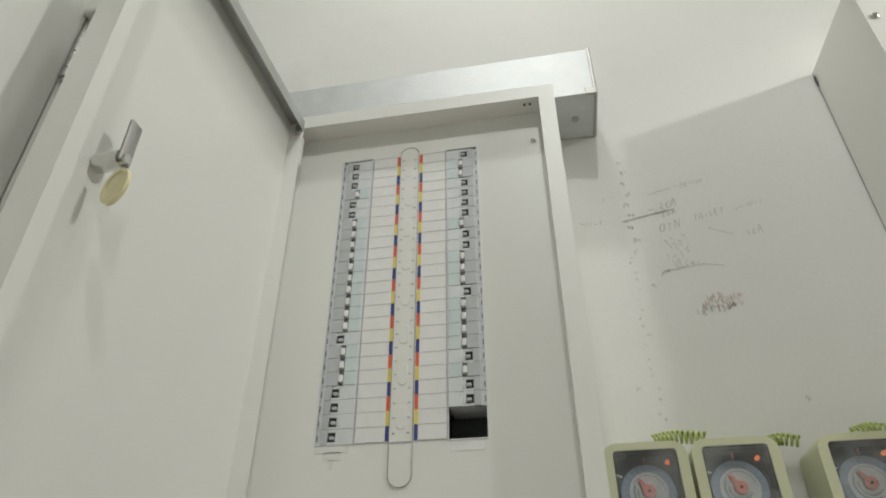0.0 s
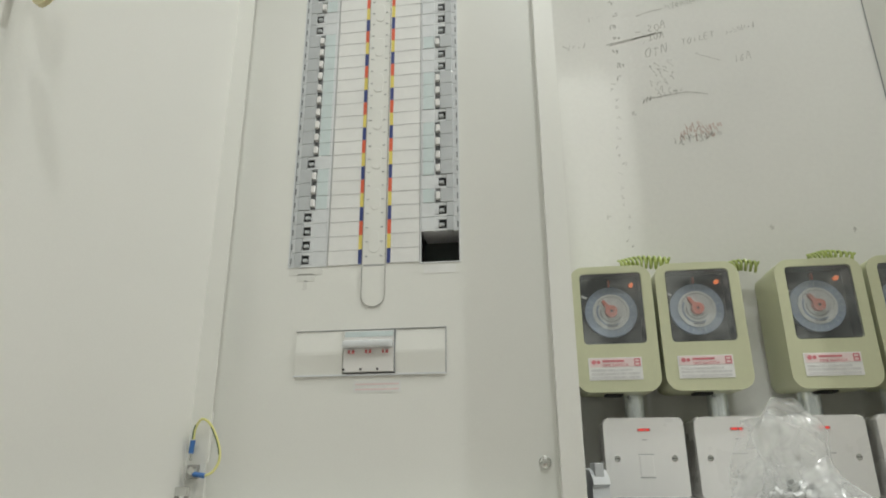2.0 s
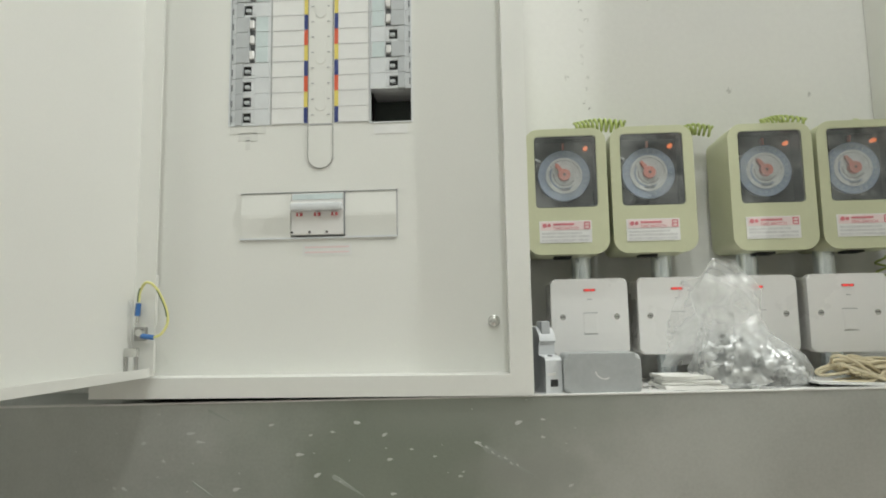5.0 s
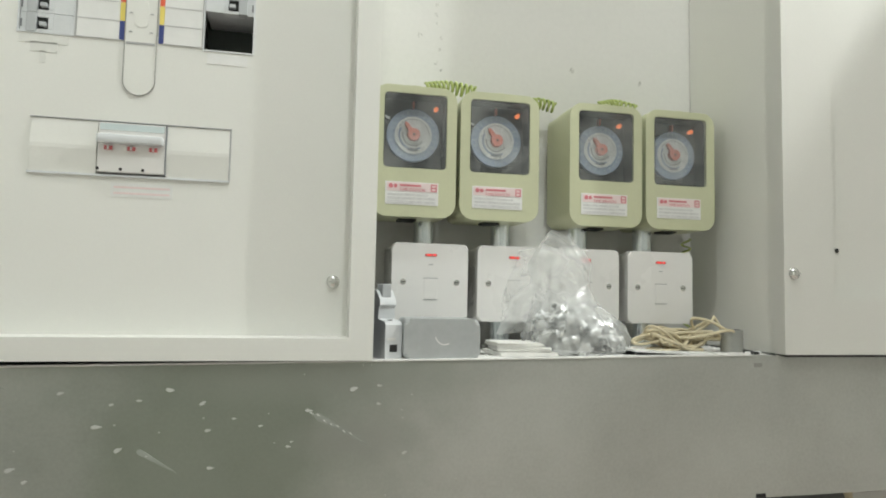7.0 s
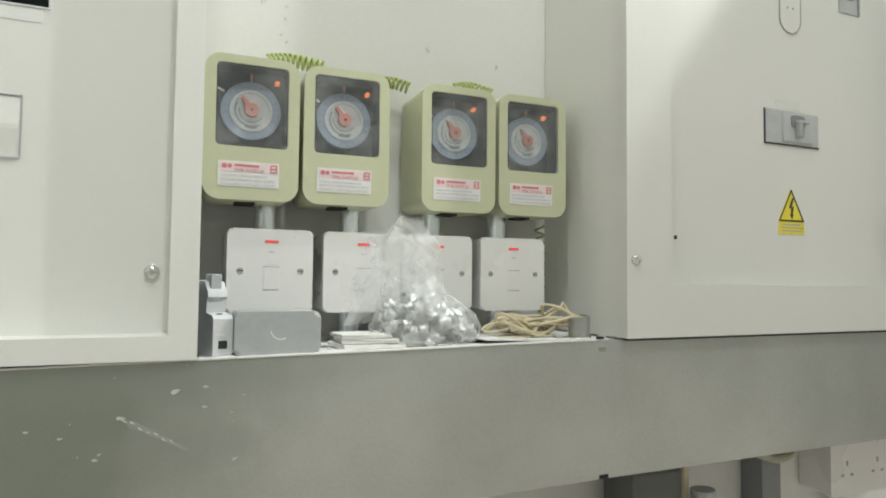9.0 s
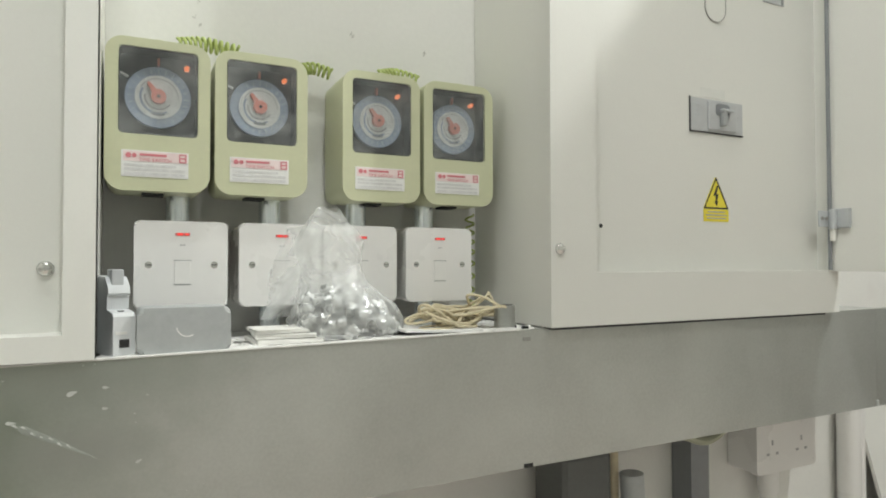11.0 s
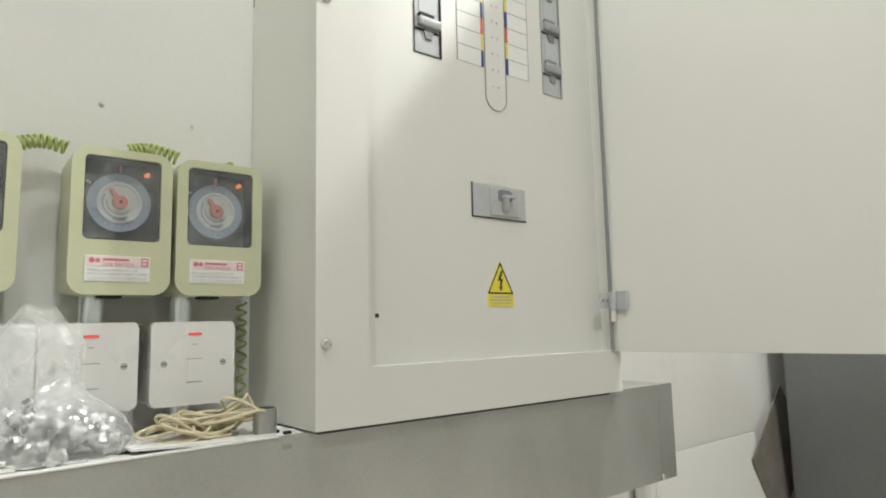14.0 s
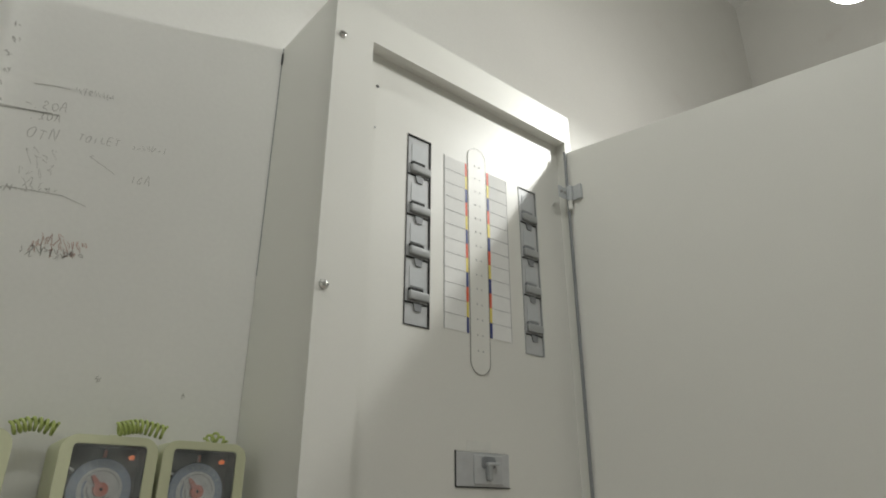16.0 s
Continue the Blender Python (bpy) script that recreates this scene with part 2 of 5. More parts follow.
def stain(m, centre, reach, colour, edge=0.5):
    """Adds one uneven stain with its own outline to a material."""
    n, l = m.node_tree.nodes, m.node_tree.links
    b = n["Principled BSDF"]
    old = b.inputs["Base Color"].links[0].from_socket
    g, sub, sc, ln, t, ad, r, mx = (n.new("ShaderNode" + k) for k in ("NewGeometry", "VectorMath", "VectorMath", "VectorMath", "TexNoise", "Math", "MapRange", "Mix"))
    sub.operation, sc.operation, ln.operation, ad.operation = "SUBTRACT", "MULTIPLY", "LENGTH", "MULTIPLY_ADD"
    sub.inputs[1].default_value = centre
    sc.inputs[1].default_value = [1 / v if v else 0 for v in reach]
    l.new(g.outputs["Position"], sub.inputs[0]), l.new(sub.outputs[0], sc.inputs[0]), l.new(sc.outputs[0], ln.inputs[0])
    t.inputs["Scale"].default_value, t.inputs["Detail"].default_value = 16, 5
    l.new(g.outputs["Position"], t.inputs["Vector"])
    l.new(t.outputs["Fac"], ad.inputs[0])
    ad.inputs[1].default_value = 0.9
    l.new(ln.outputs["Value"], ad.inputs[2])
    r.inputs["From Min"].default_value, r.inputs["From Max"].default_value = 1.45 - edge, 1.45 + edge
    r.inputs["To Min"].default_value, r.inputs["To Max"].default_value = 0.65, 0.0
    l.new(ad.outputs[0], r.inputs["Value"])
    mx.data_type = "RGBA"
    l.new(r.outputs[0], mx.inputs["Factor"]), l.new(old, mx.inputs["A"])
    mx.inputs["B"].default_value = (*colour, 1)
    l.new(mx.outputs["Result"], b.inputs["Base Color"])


M_FILM = polythene("polythene_film")


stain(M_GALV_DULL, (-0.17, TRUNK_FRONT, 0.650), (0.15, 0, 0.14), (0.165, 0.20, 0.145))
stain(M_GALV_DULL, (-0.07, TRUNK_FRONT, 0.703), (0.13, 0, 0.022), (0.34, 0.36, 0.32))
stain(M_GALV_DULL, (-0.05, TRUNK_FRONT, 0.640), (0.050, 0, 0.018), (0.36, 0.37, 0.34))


# ---- builders ----
def box(bm, x0, x1, y0, y1, z0, z1, bevel=0.0, seg=2):
    m = Matrix.LocRotScale(((x0 + x1) / 2, (y0 + y1) / 2, (z0 + z1) / 2), None, (abs(x1 - x0), abs(y1 - y0), abs(z1 - z0)))
    v = bmesh.ops.create_cube(bm, size=1, matrix=m)["verts"]
    if bevel:
        e = list({e for a in v for e in a.link_edges})
        bmesh.ops.bevel(bm, geom=e, offset=bevel, segments=seg, affect="EDGES", profile=0.5)
    return bm


def rod(bm, a, b, r, r2=None, seg=16, caps=True):
    a, b = Vector(a), Vector(b)
    q = (b - a).to_track_quat("Z", "Y").to_matrix().to_4x4()
    bmesh.ops.create_cone(bm, cap_ends=caps, segments=seg, radius1=r, radius2=r if r2 is None else r2, depth=(b - a).length, matrix=Matrix.Translation((a + b) / 2) @ q)
    return bm


def rounded(w, h, r, seg=6):
    """The outline of a rounded rectangle, centred, in x and z."""
    pts = []
    for cx, cz, a0 in ((w / 2 - r, h / 2 - r, 0), (-w / 2 + r, h / 2 - r, 90), (-w / 2 + r, -h / 2 + r, 180), (w / 2 - r, -h / 2 + r, 270)):
        for k in range(seg + 1):
            a = radians(a0 + 90 * k / seg)
            pts.append((cx + r * math.cos(a), cz + r * math.sin(a)))
    return pts


def prism(bm, outline, y0, y1, cx=0.0, cz=0.0, bevel=0.0, seg=2):
    """An outline in x and z, made solid from y0 (front) to y1; bevel rounds its front edge."""
    f = [bm.verts.new((cx + x, y0, cz + z)) for x, z in outline]
    g = [bm.verts.new((cx + x, y1, cz + z)) for x, z in outline]
    k = len(f)
    front = bm.faces.new(f)
    bm.faces.new(list(reversed(g)))
    for i in range(k):
        bm.faces.new((f[i], g[i], g[(i + 1) % k], f[(i + 1) % k]))
    if bevel:
        bmesh.ops.bevel(bm, geom=list(front.edges), offset=bevel, segments=seg, affect="EDGES", profile=0.5)
    return bm


def slab(bm, profile, x0, x1):
    """A profile in y and z, made solid from x0 to x1."""
    f, g = ([bm.verts.new((x, y, z)) for y, z in profile] for x in (x0, x1))
    bm.faces.new(f), bm.faces.new(list(reversed(g)))
    for i in range(len(f)):
        j = (i + 1) % len(f)
        bm.faces.new((f[i], g[i], g[j], f[j]))
    return bm


def ring(bm, outer, inner, y0, y1, cx=0.0, cz=0.0):
    """A frame between two outlines with the same number of corners."""
    k = len(outer)
    rows = [[bm.verts.new((cx + x, y, cz + z)) for x, z in o] for o, y in ((outer, y0), (inner, y0), (inner, y1), (outer, y1))]
    for i in range(k):
        j = (i + 1) % k
        for a, b in ((0, 1), (1, 2), (2, 3), (3, 0)):
            bm.faces.new((rows[a][i], rows[a][j], rows[b][j], rows[b][i]))
    return bm


def tube(bm, pts, r, seg=8, closed=False):
    """A round wire along points."""
    pts = [Vector(p) for p in pts]
    rows, up = [], Vector((0.13, 0.21, 1)).normalized()
    for i, p in enumerate(pts):
        d = (pts[min(i + 1, len(pts) - 1)] - pts[max(i - 1, 0)]).normalized()
        a = d.cross(up)
        if a.length < 1e-4:
            a = d.cross(Vector((1, 0, 0)))
        a.normalize()
        b = d.cross(a)
        up = -b if (-b).dot(up) > 0 else b
        rows.append([bm.verts.new(p + r * (math.cos(t) * a + math.sin(t) * b)) for t in (2 * math.pi * k / seg for k in range(seg))])
    for p, q in zip(rows, rows[1:]):
        for k in range(seg):
            bm.faces.new((p[k], p[(k + 1) % seg], q[(k + 1) % seg], q[k]))
    bm.faces.new(rows[0]), bm.faces.new(list(reversed(rows[-1])))
    return bm


def smooth_path(pts, n=6):
    """Points along a smooth curve through those given."""
    p = [Vector(a) for a in pts]
    p = [2 * p[0] - p[1]] + p + [2 * p[-1] - p[-2]]
    out = []
    for i in range(1, len(p) - 2):
        for k in range(n):
            t = k / n
            out.append(0.5 * (2 * p[i] + (p[i + 1] - p[i - 1]) * t + (2 * p[i - 1] - 5 * p[i] + 4 * p[i + 1] - p[i + 2]) * t * t + (3 * p[i] - p[i - 1] - 3 * p[i + 1] + p[i + 2]) * t ** 3))
    return out + [p[-2]]


def mesh_of(name, bm, mat, smooth=False, angle=35):
    bmesh.ops.recalc_face_normals(bm, faces=bm.faces)
    if smooth:
        area = {f: f.calc_area() for f in bm.faces}
        for f in bm.faces:
            f.smooth = True
        for e in bm.edges:
            if len(e.link_faces) == 2:
                turn, (small, large) = e.calc_face_angle(0), sorted(area[f] for f in e.link_faces)
                if turn > radians(angle) or (turn > radians(8) and large > 8 * small):
                    e.smooth = False
    me = bpy.data.meshes.new(name)
    bm.to_mesh(me)
    bm.free()
    me.materials.append(mat)
    return me


def part(name, bm, mat, parent, label="", smooth=True):
    """One mesh object under a thing or a part; its shape is given in the place's own coordinates of the top thing."""
    ob = new(name, mesh_of(name, bm, mat, smooth))
    ob.parent = parent
    return tagged(ob, label)


def piece(name, me, parent, at=(0, 0, 0)):
    ob = new(name, me)
    ob.parent, ob.location = parent, at
    return ob


def thing(name, label, category, at=(0, 0, 0), rz=0.0, group="", kind=""):
    ob = new(name)
    ob.empty_display_size = 0.02
    ob.matrix_world = pose(*at, 0, 0, rz)
    return tagged(ob, label, category, group, kind)


def single(name, bm, mat, label, category, kind="", smooth=True, group=""):
    return tagged(new(name, mesh_of(name, bm, mat, smooth)), label, category, group, kind)


B = bmesh.new


def letters(text, size, mat, parent, at, tilt=0.0, name="lettering"):
    """Flat lettering that faces -y, its left foot at the place given."""
    c = bpy.data.curves.new(name, "FONT")
    c.body, c.size, c.extrude = text, size, 0.00015
    o = bpy.data.objects.new(name, c)
    scene.collection.objects.link(o)
    bpy.context.view_layer.update()
    me = bpy.data.meshes.new_from_object(o.evaluated_get(bpy.context.evaluated_depsgraph_get()))
    bpy.data.objects.remove(o), bpy.data.curves.remove(c)
    me.materials.clear(), me.materials.append(mat)
    ob = new(name, me)
    ob.parent = parent
    ob.matrix_basis = pose(*at, 90, 0, 0) @ pose(0, 0, 0, 0, 0, tilt)
    return ob


# ---- the room ----
X0, X1, Y0 = -1.30, 2.35, -2.60
single("floor", box(B(), X0 - 0.1, X1 + 0.1, Y0 - 0.1, WALL + 0.1, -0.1, 0), M_FLOOR, "pinkish beige floor", "floor", "structure")
single("ceiling", box(B(), X0 - 0.1, X1 + 0.1, Y0 - 0.1, WALL + 0.1, CEILING, CEILING + 0.1), M_CEIL, "plain off-white painted ceiling", "ceiling", "structure")
wall_north = single("wall_north", box(B(), X0 - 0.1, X1 + 0.1, WALL, WALL + 0.1, 0, CEILING), M_WALL, "off-white painted plaster wall with pencil notes", "wall", "structure")
single("wall_east", box(B(), X1, X1 + 0.1, Y0, WALL, 0, CEILING), M_WALL, "plain painted plaster wall", "wall", "structure")
# unseen south and west walls, toned darker to cut the bounced light
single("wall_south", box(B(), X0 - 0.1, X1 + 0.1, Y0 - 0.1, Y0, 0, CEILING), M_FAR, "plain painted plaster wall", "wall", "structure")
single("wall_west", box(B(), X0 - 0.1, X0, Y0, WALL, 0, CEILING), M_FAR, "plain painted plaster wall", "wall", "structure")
single("ledge", box(B(), 0.2, X1, -0.015, WALL - 0.001, 0, 0.273, 0.006), M_CONC, "low painted concrete ledge along the wall foot", "ledge", "structure")
# lamps
def globe_lamp(name, label, at, drop, radius=0.045):
    """A round lamp under the ceiling; drop is the length of its stem."""
    t = thing(name, label, "lamp", (at[0], at[1], CEILING), group="ceiling lamps")
    part("base", rod(B(), (0, 0, -0.022), (0, 0, 0), 0.060, 0.066, 28), M_PLATE, t)
    if drop:
        part("stem", rod(B(), (0, 0, -drop - 0.02), (0, 0, -0.02), 0.006, seg=10), M_PLATE, t)
        part("holder", rod(B(), (0, 0, -drop - 0.024), (0, 0, -drop + 0.03), 0.021, 0.015, 20), M_PLATE, t)
    glow = B()
    bmesh.ops.create_uvsphere(glow, u_segments=24, v_segments=14, radius=radius, matrix=Matrix.Translation((0, 0, -0.052 - drop)))
    part("bulb", glow, M_TUBE, t, "glowing white globe").visible_shadow = False
    return t


globe_lamp("pendant_lamp", "round white globe lamp on a short stem, lit", LAMP_A, CEILING - LAMP_A[2] - 0.052, 0.052)
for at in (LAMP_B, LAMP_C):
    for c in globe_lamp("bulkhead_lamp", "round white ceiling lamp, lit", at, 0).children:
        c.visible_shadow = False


# ---- trunking under the boards ----
TX0, TXM, TX1 = -1.28, 0.3715, 1.064
TRUNK_H = 0.151
SAG = 0.0128       # the left run drops towards its far end


def top_at(x):
    """Height of the left run's top."""
    return TRUNK_TOP - SAG * (TXM - x) + 0.0006


def trunk_run(x0, x1, z, tilt, label, ends):
    t = thing("cable_trunking", label, "trunking", (x0, TRUNK_FRONT, z - TRUNK_H), kind="structure")
    t.matrix_world = pose(x0, TRUNK_FRONT - (0.0003 if x0 == TX0 else 0), z - TRUNK_H, 0, -tilt, 0)
    n = x1 - x0
    part("body", box(B(), 0, n, 0.0015, WALL - TRUNK_FRONT - 0.001, 0, TRUNK_H - 0.0012), M_GALV, t)
    for a, b in ends:
        bm = box(B(), a, b, 0, 0.0015, 0.0008, TRUNK_H)
        box(bm, a, b, 0.0015, 0.011, TRUNK_H - 0.0012, TRUNK_H + 0.0004)
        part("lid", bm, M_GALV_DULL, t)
    return t


run_l = trunk_run(TX0, TXM, TRUNK_TOP - SAG * (TXM - TX0), math.degrees(math.atan(SAG)), "galvanised cable trunking, dusty and spattered with paint", [(0, TXM - TX0)])
run_r = trunk_run(TXM - 0.0022, TX1, TRUNK_TOP + 0.0002, 0.25, "plain galvanised cable trunking with an open end", [(0, 0.6546), (0.6550, 0.6955)])
for z, w, m in ((0.139, 0.010, M_STEEL), (0.0005, 0.012, M_BLACK)):
    part("fixing_slot", box(B(), 0.0035, 0.0035 + w, -0.0006, 0.0008, z, z + 0.0045, 0.0003), m, run_r)
part("end_burr", box(B(), 0.652, 0.658, -0.002, 0.004, 0.001, 0.010, 0.001), M_SPOT, run_r)
part("dusty_rim", box(B(), 0, TXM - TX0 - 0.002, -0.0014, 0.007, TRUNK_H + 0.0003, TRUNK_H + 0.0022, 0.0006), M_DUST, run_l, "dust-covered lip along the lid's top")
rnd = random.Random(4)
def drip(bm, x, z, w, tail, a, y=0.00032):
    """A splash of paint: a rounded head with a thin tail running off at an angle."""
    o = []
    for j in range(14):
        q = 2 * math.pi * j / 14
        u, v = w * math.cos(q), 0.55 * w * math.sin(q)
        f = math.cos(q)
        if f > 0:
            u, v = u + tail * f ** 1.5, v * (1 - 0.6 * f)
        u, v = u + rnd.uniform(-0.06, 0.06) * w, v + rnd.uniform(-0.06, 0.06) * w
        o.append((u * math.cos(a) - v * math.sin(a), u * math.sin(a) + v * math.cos(a)))
    y += rnd.uniform(0, 0.0004)
    prism(bm, o, TRUNK_FRONT - y - 0.0004, TRUNK_FRONT - y, x, z)


spots, smears = B(), B()
SPLASHES = ((-0.219, 0.688, 34), (-0.191, 0.676, 30), (-0.186, 0.652, 26), (-0.278, 0.657, 32), (-0.259, 0.637, 36), (-0.342, 0.623, 34), (-0.099, 0.668, 26),
            (-0.009, 0.627, 22), (-0.058, 0.687, 34), (-0.034, 0.690, 20), (-0.164, 0.662, 18), (-0.244, 0.679, 20), (-0.116, 0.636, 20), (-0.183, 0.619, 24),
            (-0.330, 0.613, 26), (-0.266, 0.676, 18), (-0.034, 0.673, 22), (-0.307, 0.686, 22), (-0.141, 0.655, 16), (-0.113, 0.640, 14))
for x, z, w in SPLASHES:
    drip(spots, x, z, w * 0.0001, w * 0.00008 * rnd.random(), rnd.uniform(-0.2, 0.5))
for k in range(12):
    drip(spots, rnd.uniform(-0.50, -0.36), rnd.uniform(TRUNK_BOTTOM + 0.010, TRUNK_TOP - 0.012), rnd.uniform(0.0010, 0.0030), rnd.choice((0, 0, 0.002, 0.004)), rnd.uniform(-0.5, 0.25))
for k in range(30):
    drip(spots, rnd.uniform(-0.52, 0.06), rnd.uniform(TRUNK_BOTTOM + 0.004, TRUNK_TOP - 0.006), rnd.uniform(0.0005, 0.0011), 0, 0)
for k in range(7):
    t = k / 6
    drip(spots, -0.096 + 0.036 * t, 0.666 - 0.020 * t + rnd.gauss(0, 0.001), rnd.uniform(0.0008, 0.0018), rnd.uniform(0.000, 0.0025), rnd.uniform(-0.8, -0.4))
for x, z, w, tail, a in ((-0.088, 0.661, 0.0060, 0.050, -0.52), (-0.240, 0.634, 0.0045, 0.030, -0.55), (-0.385, 0.628, 0.0032, 0.040, -0.58), (-0.370, 0.700, 0.0030, 0.024, -0.45)):
    drip(smears, x, z, w, tail, a, 0.0001)
sm = new("paint_smears", mesh_of("paint_smears", smears, M_STREAK))
tagged(sm, "faint diagonal paint smears on the steel trunking", "paint smears", kind="stuff")
sp = new("paint_spots", mesh_of("paint_spots", spots, M_SPOT))
tagged(sp, "white paint spatter on the steel trunking", "paint spots", kind="stuff")

# dust and grit along the trunking's top
dust = B()
for k in range(44):
    x, y = rnd.uniform(-0.035, 0.395), rnd.uniform(-0.082, 0.06)
    w = rnd.uniform(0.010, 0.045)
    prism_pts = [(x + w * math.cos(q) * rnd.uniform(0.6, 1.1), y + 0.45 * w * math.sin(q) * rnd.uniform(0.6, 1.1)) for q in (j * math.pi / 6 for j in range(12))]
    zz = top_at(x) + 0.00004 * k
    vs = [dust.verts.new((min(px, 0.40), max(-0.084, min(0.07, py)), top_at(px) + 0.00005 * k)) for px, py in prism_pts]
    dust.faces.new(vs)
for k in range(120):
    x, y, s = rnd.uniform(-0.038, 0.395), rnd.uniform(-0.084, 0.05), rnd.uniform(0.0006, 0.0024)
    box(dust, x, x + s * 1.4, y, y + s, top_at(x), top_at(x) + s)
for k in range(60):
    x, s = rnd.uniform(-0.48, -0.04), rnd.uniform(0.0005, 0.0016)
    box(dust, x, x + s * 3, TRUNK_FRONT, TRUNK_FRONT + 0.004, top_at(x), top_at(x) + s * 0.6)
n = 24
row = [[dust.verts.new((-0.039 + 0.439 * k / n, y, top_at(-0.039 + 0.439 * k / n) + 0.00002)) for k in range(n + 1)] for y in (-0.079, 0.07)]
for k in range(n):
    dust.faces.new((row[0][k], row[0][k + 1], row[1][k + 1], row[1][k]))
tagged(new("plaster_dust", mesh_of("plaster_dust", dust, M_DUST)), "pale plaster dust and crumbs on the trunking", "dust", kind="stuff")

# ---- trunking over the white board ----
top = thing("upper_trunking", "bright galvanised steel trunking with an end cap", "trunking", (-0.9, -0.028, 1.556), kind="structure")
part("body", box(B(), 0, 0.928, 0, WALL + 0.027, 0, 0.103, 0.0012), M_GALV_NEW, top)
part("end_cap", box(B(), 0.925, 0.9305, -0.002, WALL + 0.027, -0.002, 0.106, 0.001), M_STEEL, top)
part("end_flange", box(B(), 0.912, 0.929, -0.0018, 0.002, -0.002, 0.012, 0.0005), M_STEEL, top)
part("knockout", rod(B(), (0.895, 0.055, -0.0015), (0.895, 0.055, 0.001), 0.006, seg=20), M_STEEL, top)


def screw(parent, x, y, z, r=0.006, mat=None, name="screw"):
    """A slotted dome screw that faces -y."""
    bm = B()
    bmesh.ops.create_uvsphere(bm, u_segments=16, v_segments=8, radius=r, matrix=Matrix.Translation((x, y, z)) @ Matrix.Diagonal((1, 0.55, 1, 1)))
    box(bm, x - r * 0.75, x + r * 0.75, y - r * 0.62, y - r * 0.3, z - r * 0.12, z + r * 0.12)
    rod(bm, (x, y, z), (x, y + r * 0.9, z), r * 1.05, seg=16)
    return part(name, bm, mat or M_CHROME, parent)


def shell(parent, x0, x1, z0, z1, front, panel, mat, left, right, bottom, upper):
    """A steel enclosure: open case, front rim with folded lips, and a recessed cover panel."""
    back = WALL - 0.0015
    for a, b, c, d, e, f in ((x0, x0 + 0.0015, front + 0.002, back, z0, z1), (x1 - 0.0015, x1, front + 0.002, back, z0, z1)):
        part("side", box(B(), a, b, c, d, e, f), mat, parent)
    part("base", box(B(), x0 + 0.0015, x1 - 0.0015, front + 0.002, back, z0, z0 + 0.0015), mat, parent)
    part("top", box(B(), x0 + 0.0015, x1 - 0.0015, front + 0.002, back, z1 - 0.0015, z1), mat, parent)
    part("back", box(B(), x0 + 0.0015, x1 - 0.0015, back - 0.0015, back, z0 + 0.0015, z1 - 0.0015), mat, parent)
    bm = B()
    o = [(x0, z0), (x1, z0), (x1, z1), (x0, z1)]
    i = [(x0 + left, z0 + bottom), (x1 - right, z0 + bottom), (x1 - right, z1 - upper), (x0 + left, z1 - upper)]
    ring(bm, o, i, front, panel + 0.004)
    bmesh.ops.bevel(bm, geom=[e for e in bm.edges if all(abs(v.co.y - front) < 1e-5 for v in e.verts) and len(e.link_faces) == 2 and e.calc_face_angle(0) > 0.5], offset=0.0025, segments=3, affect="EDGES", profile=0.5)
    part("front_rim", bm, mat, parent)


# ---- the white distribution board ----
LX0, LX1, LZ0, LZ1 = -0.497, -0.0415, 0.7138, 1.521
lb = thing("white_distribution_board", "tall white enamelled distribution board, door standing open", "distribution board", (0, 0, 0))
shell(lb, LX0, LX1, LZ0, LZ1, L_FRONT, L_PANEL, M_ENAMEL_L, 0.050, 0.023, 0.0205, 0.024)


def panel_with_holes(x0, x1, z0, z1, y, holes, thick=0.0015):
    """A sheet facing -y, with rectangular openings cut through it."""
    xs = sorted({x0, x1, *[h[0] for h in holes], *[h[1] for h in holes]})
    zs = sorted({z0, z1, *[h[2] for h in holes], *[h[3] for h in holes]})
    bm = B()
    for a, b in zip(xs, xs[1:]):
        for c, d in zip(zs, zs[1:]):
            if not any(h[0] - 1e-6 <= a and b <= h[1] + 1e-6 and h[2] - 1e-6 <= c and d <= h[3] + 1e-6 for h in holes):
                bm.faces.new([bm.verts.new(p) for p in ((a, y, c), (b, y, c), (b, y, d), (a, y, d))])
    bmesh.ops.remove_doubles(bm, verts=bm.verts, dist=1e-6)
    bmesh.ops.solidify(bm, geom=list(bm.faces), thickness=thick)
    return bm


ROW = 0.018
LB, LT = 1.008, 1.440
part("cover_panel", panel_with_holes(LX0 + 0.049, LX1 - 0.022, LZ0 + 0.018, LZ1 - 0.022, L_PANEL, [(-0.368, -0.322, LB, LT + 0.003), (-0.209, -0.163, LB - 0.002, LT + 0.003), (-0.352, -0.180, 0.880, 0.930)]), M_ENAMEL_L, lb)
for x0, x1, z0, z1 in ((-0.368, -0.322, LB, LT + 0.003), (-0.209, -0.163, LB - 0.002, LT + 0.003)):
    bm = B()
    o = [(x0 - 0.0008, z0 - 0.0008), (x1 + 0.0008, z0 - 0.0008), (x1 + 0.0008, z1 + 0.0008), (x0 - 0.0008, z1 + 0.0008)]
    i = [(x0 + 0.0006, z0 + 0.0006), (x1 - 0.0006, z0 + 0.0006), (x1 - 0.0006, z1 - 0.0006), (x0 + 0.0006, z1 - 0.0006)]
    ring(bm, o, i, L_PANEL - 0.0009, L_PANEL + 0.003)
    part("slot_edge", bm, M_BREAKER, lb)
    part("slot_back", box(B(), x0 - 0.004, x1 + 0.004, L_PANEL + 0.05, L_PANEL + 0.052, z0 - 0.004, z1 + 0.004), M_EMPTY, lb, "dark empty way")


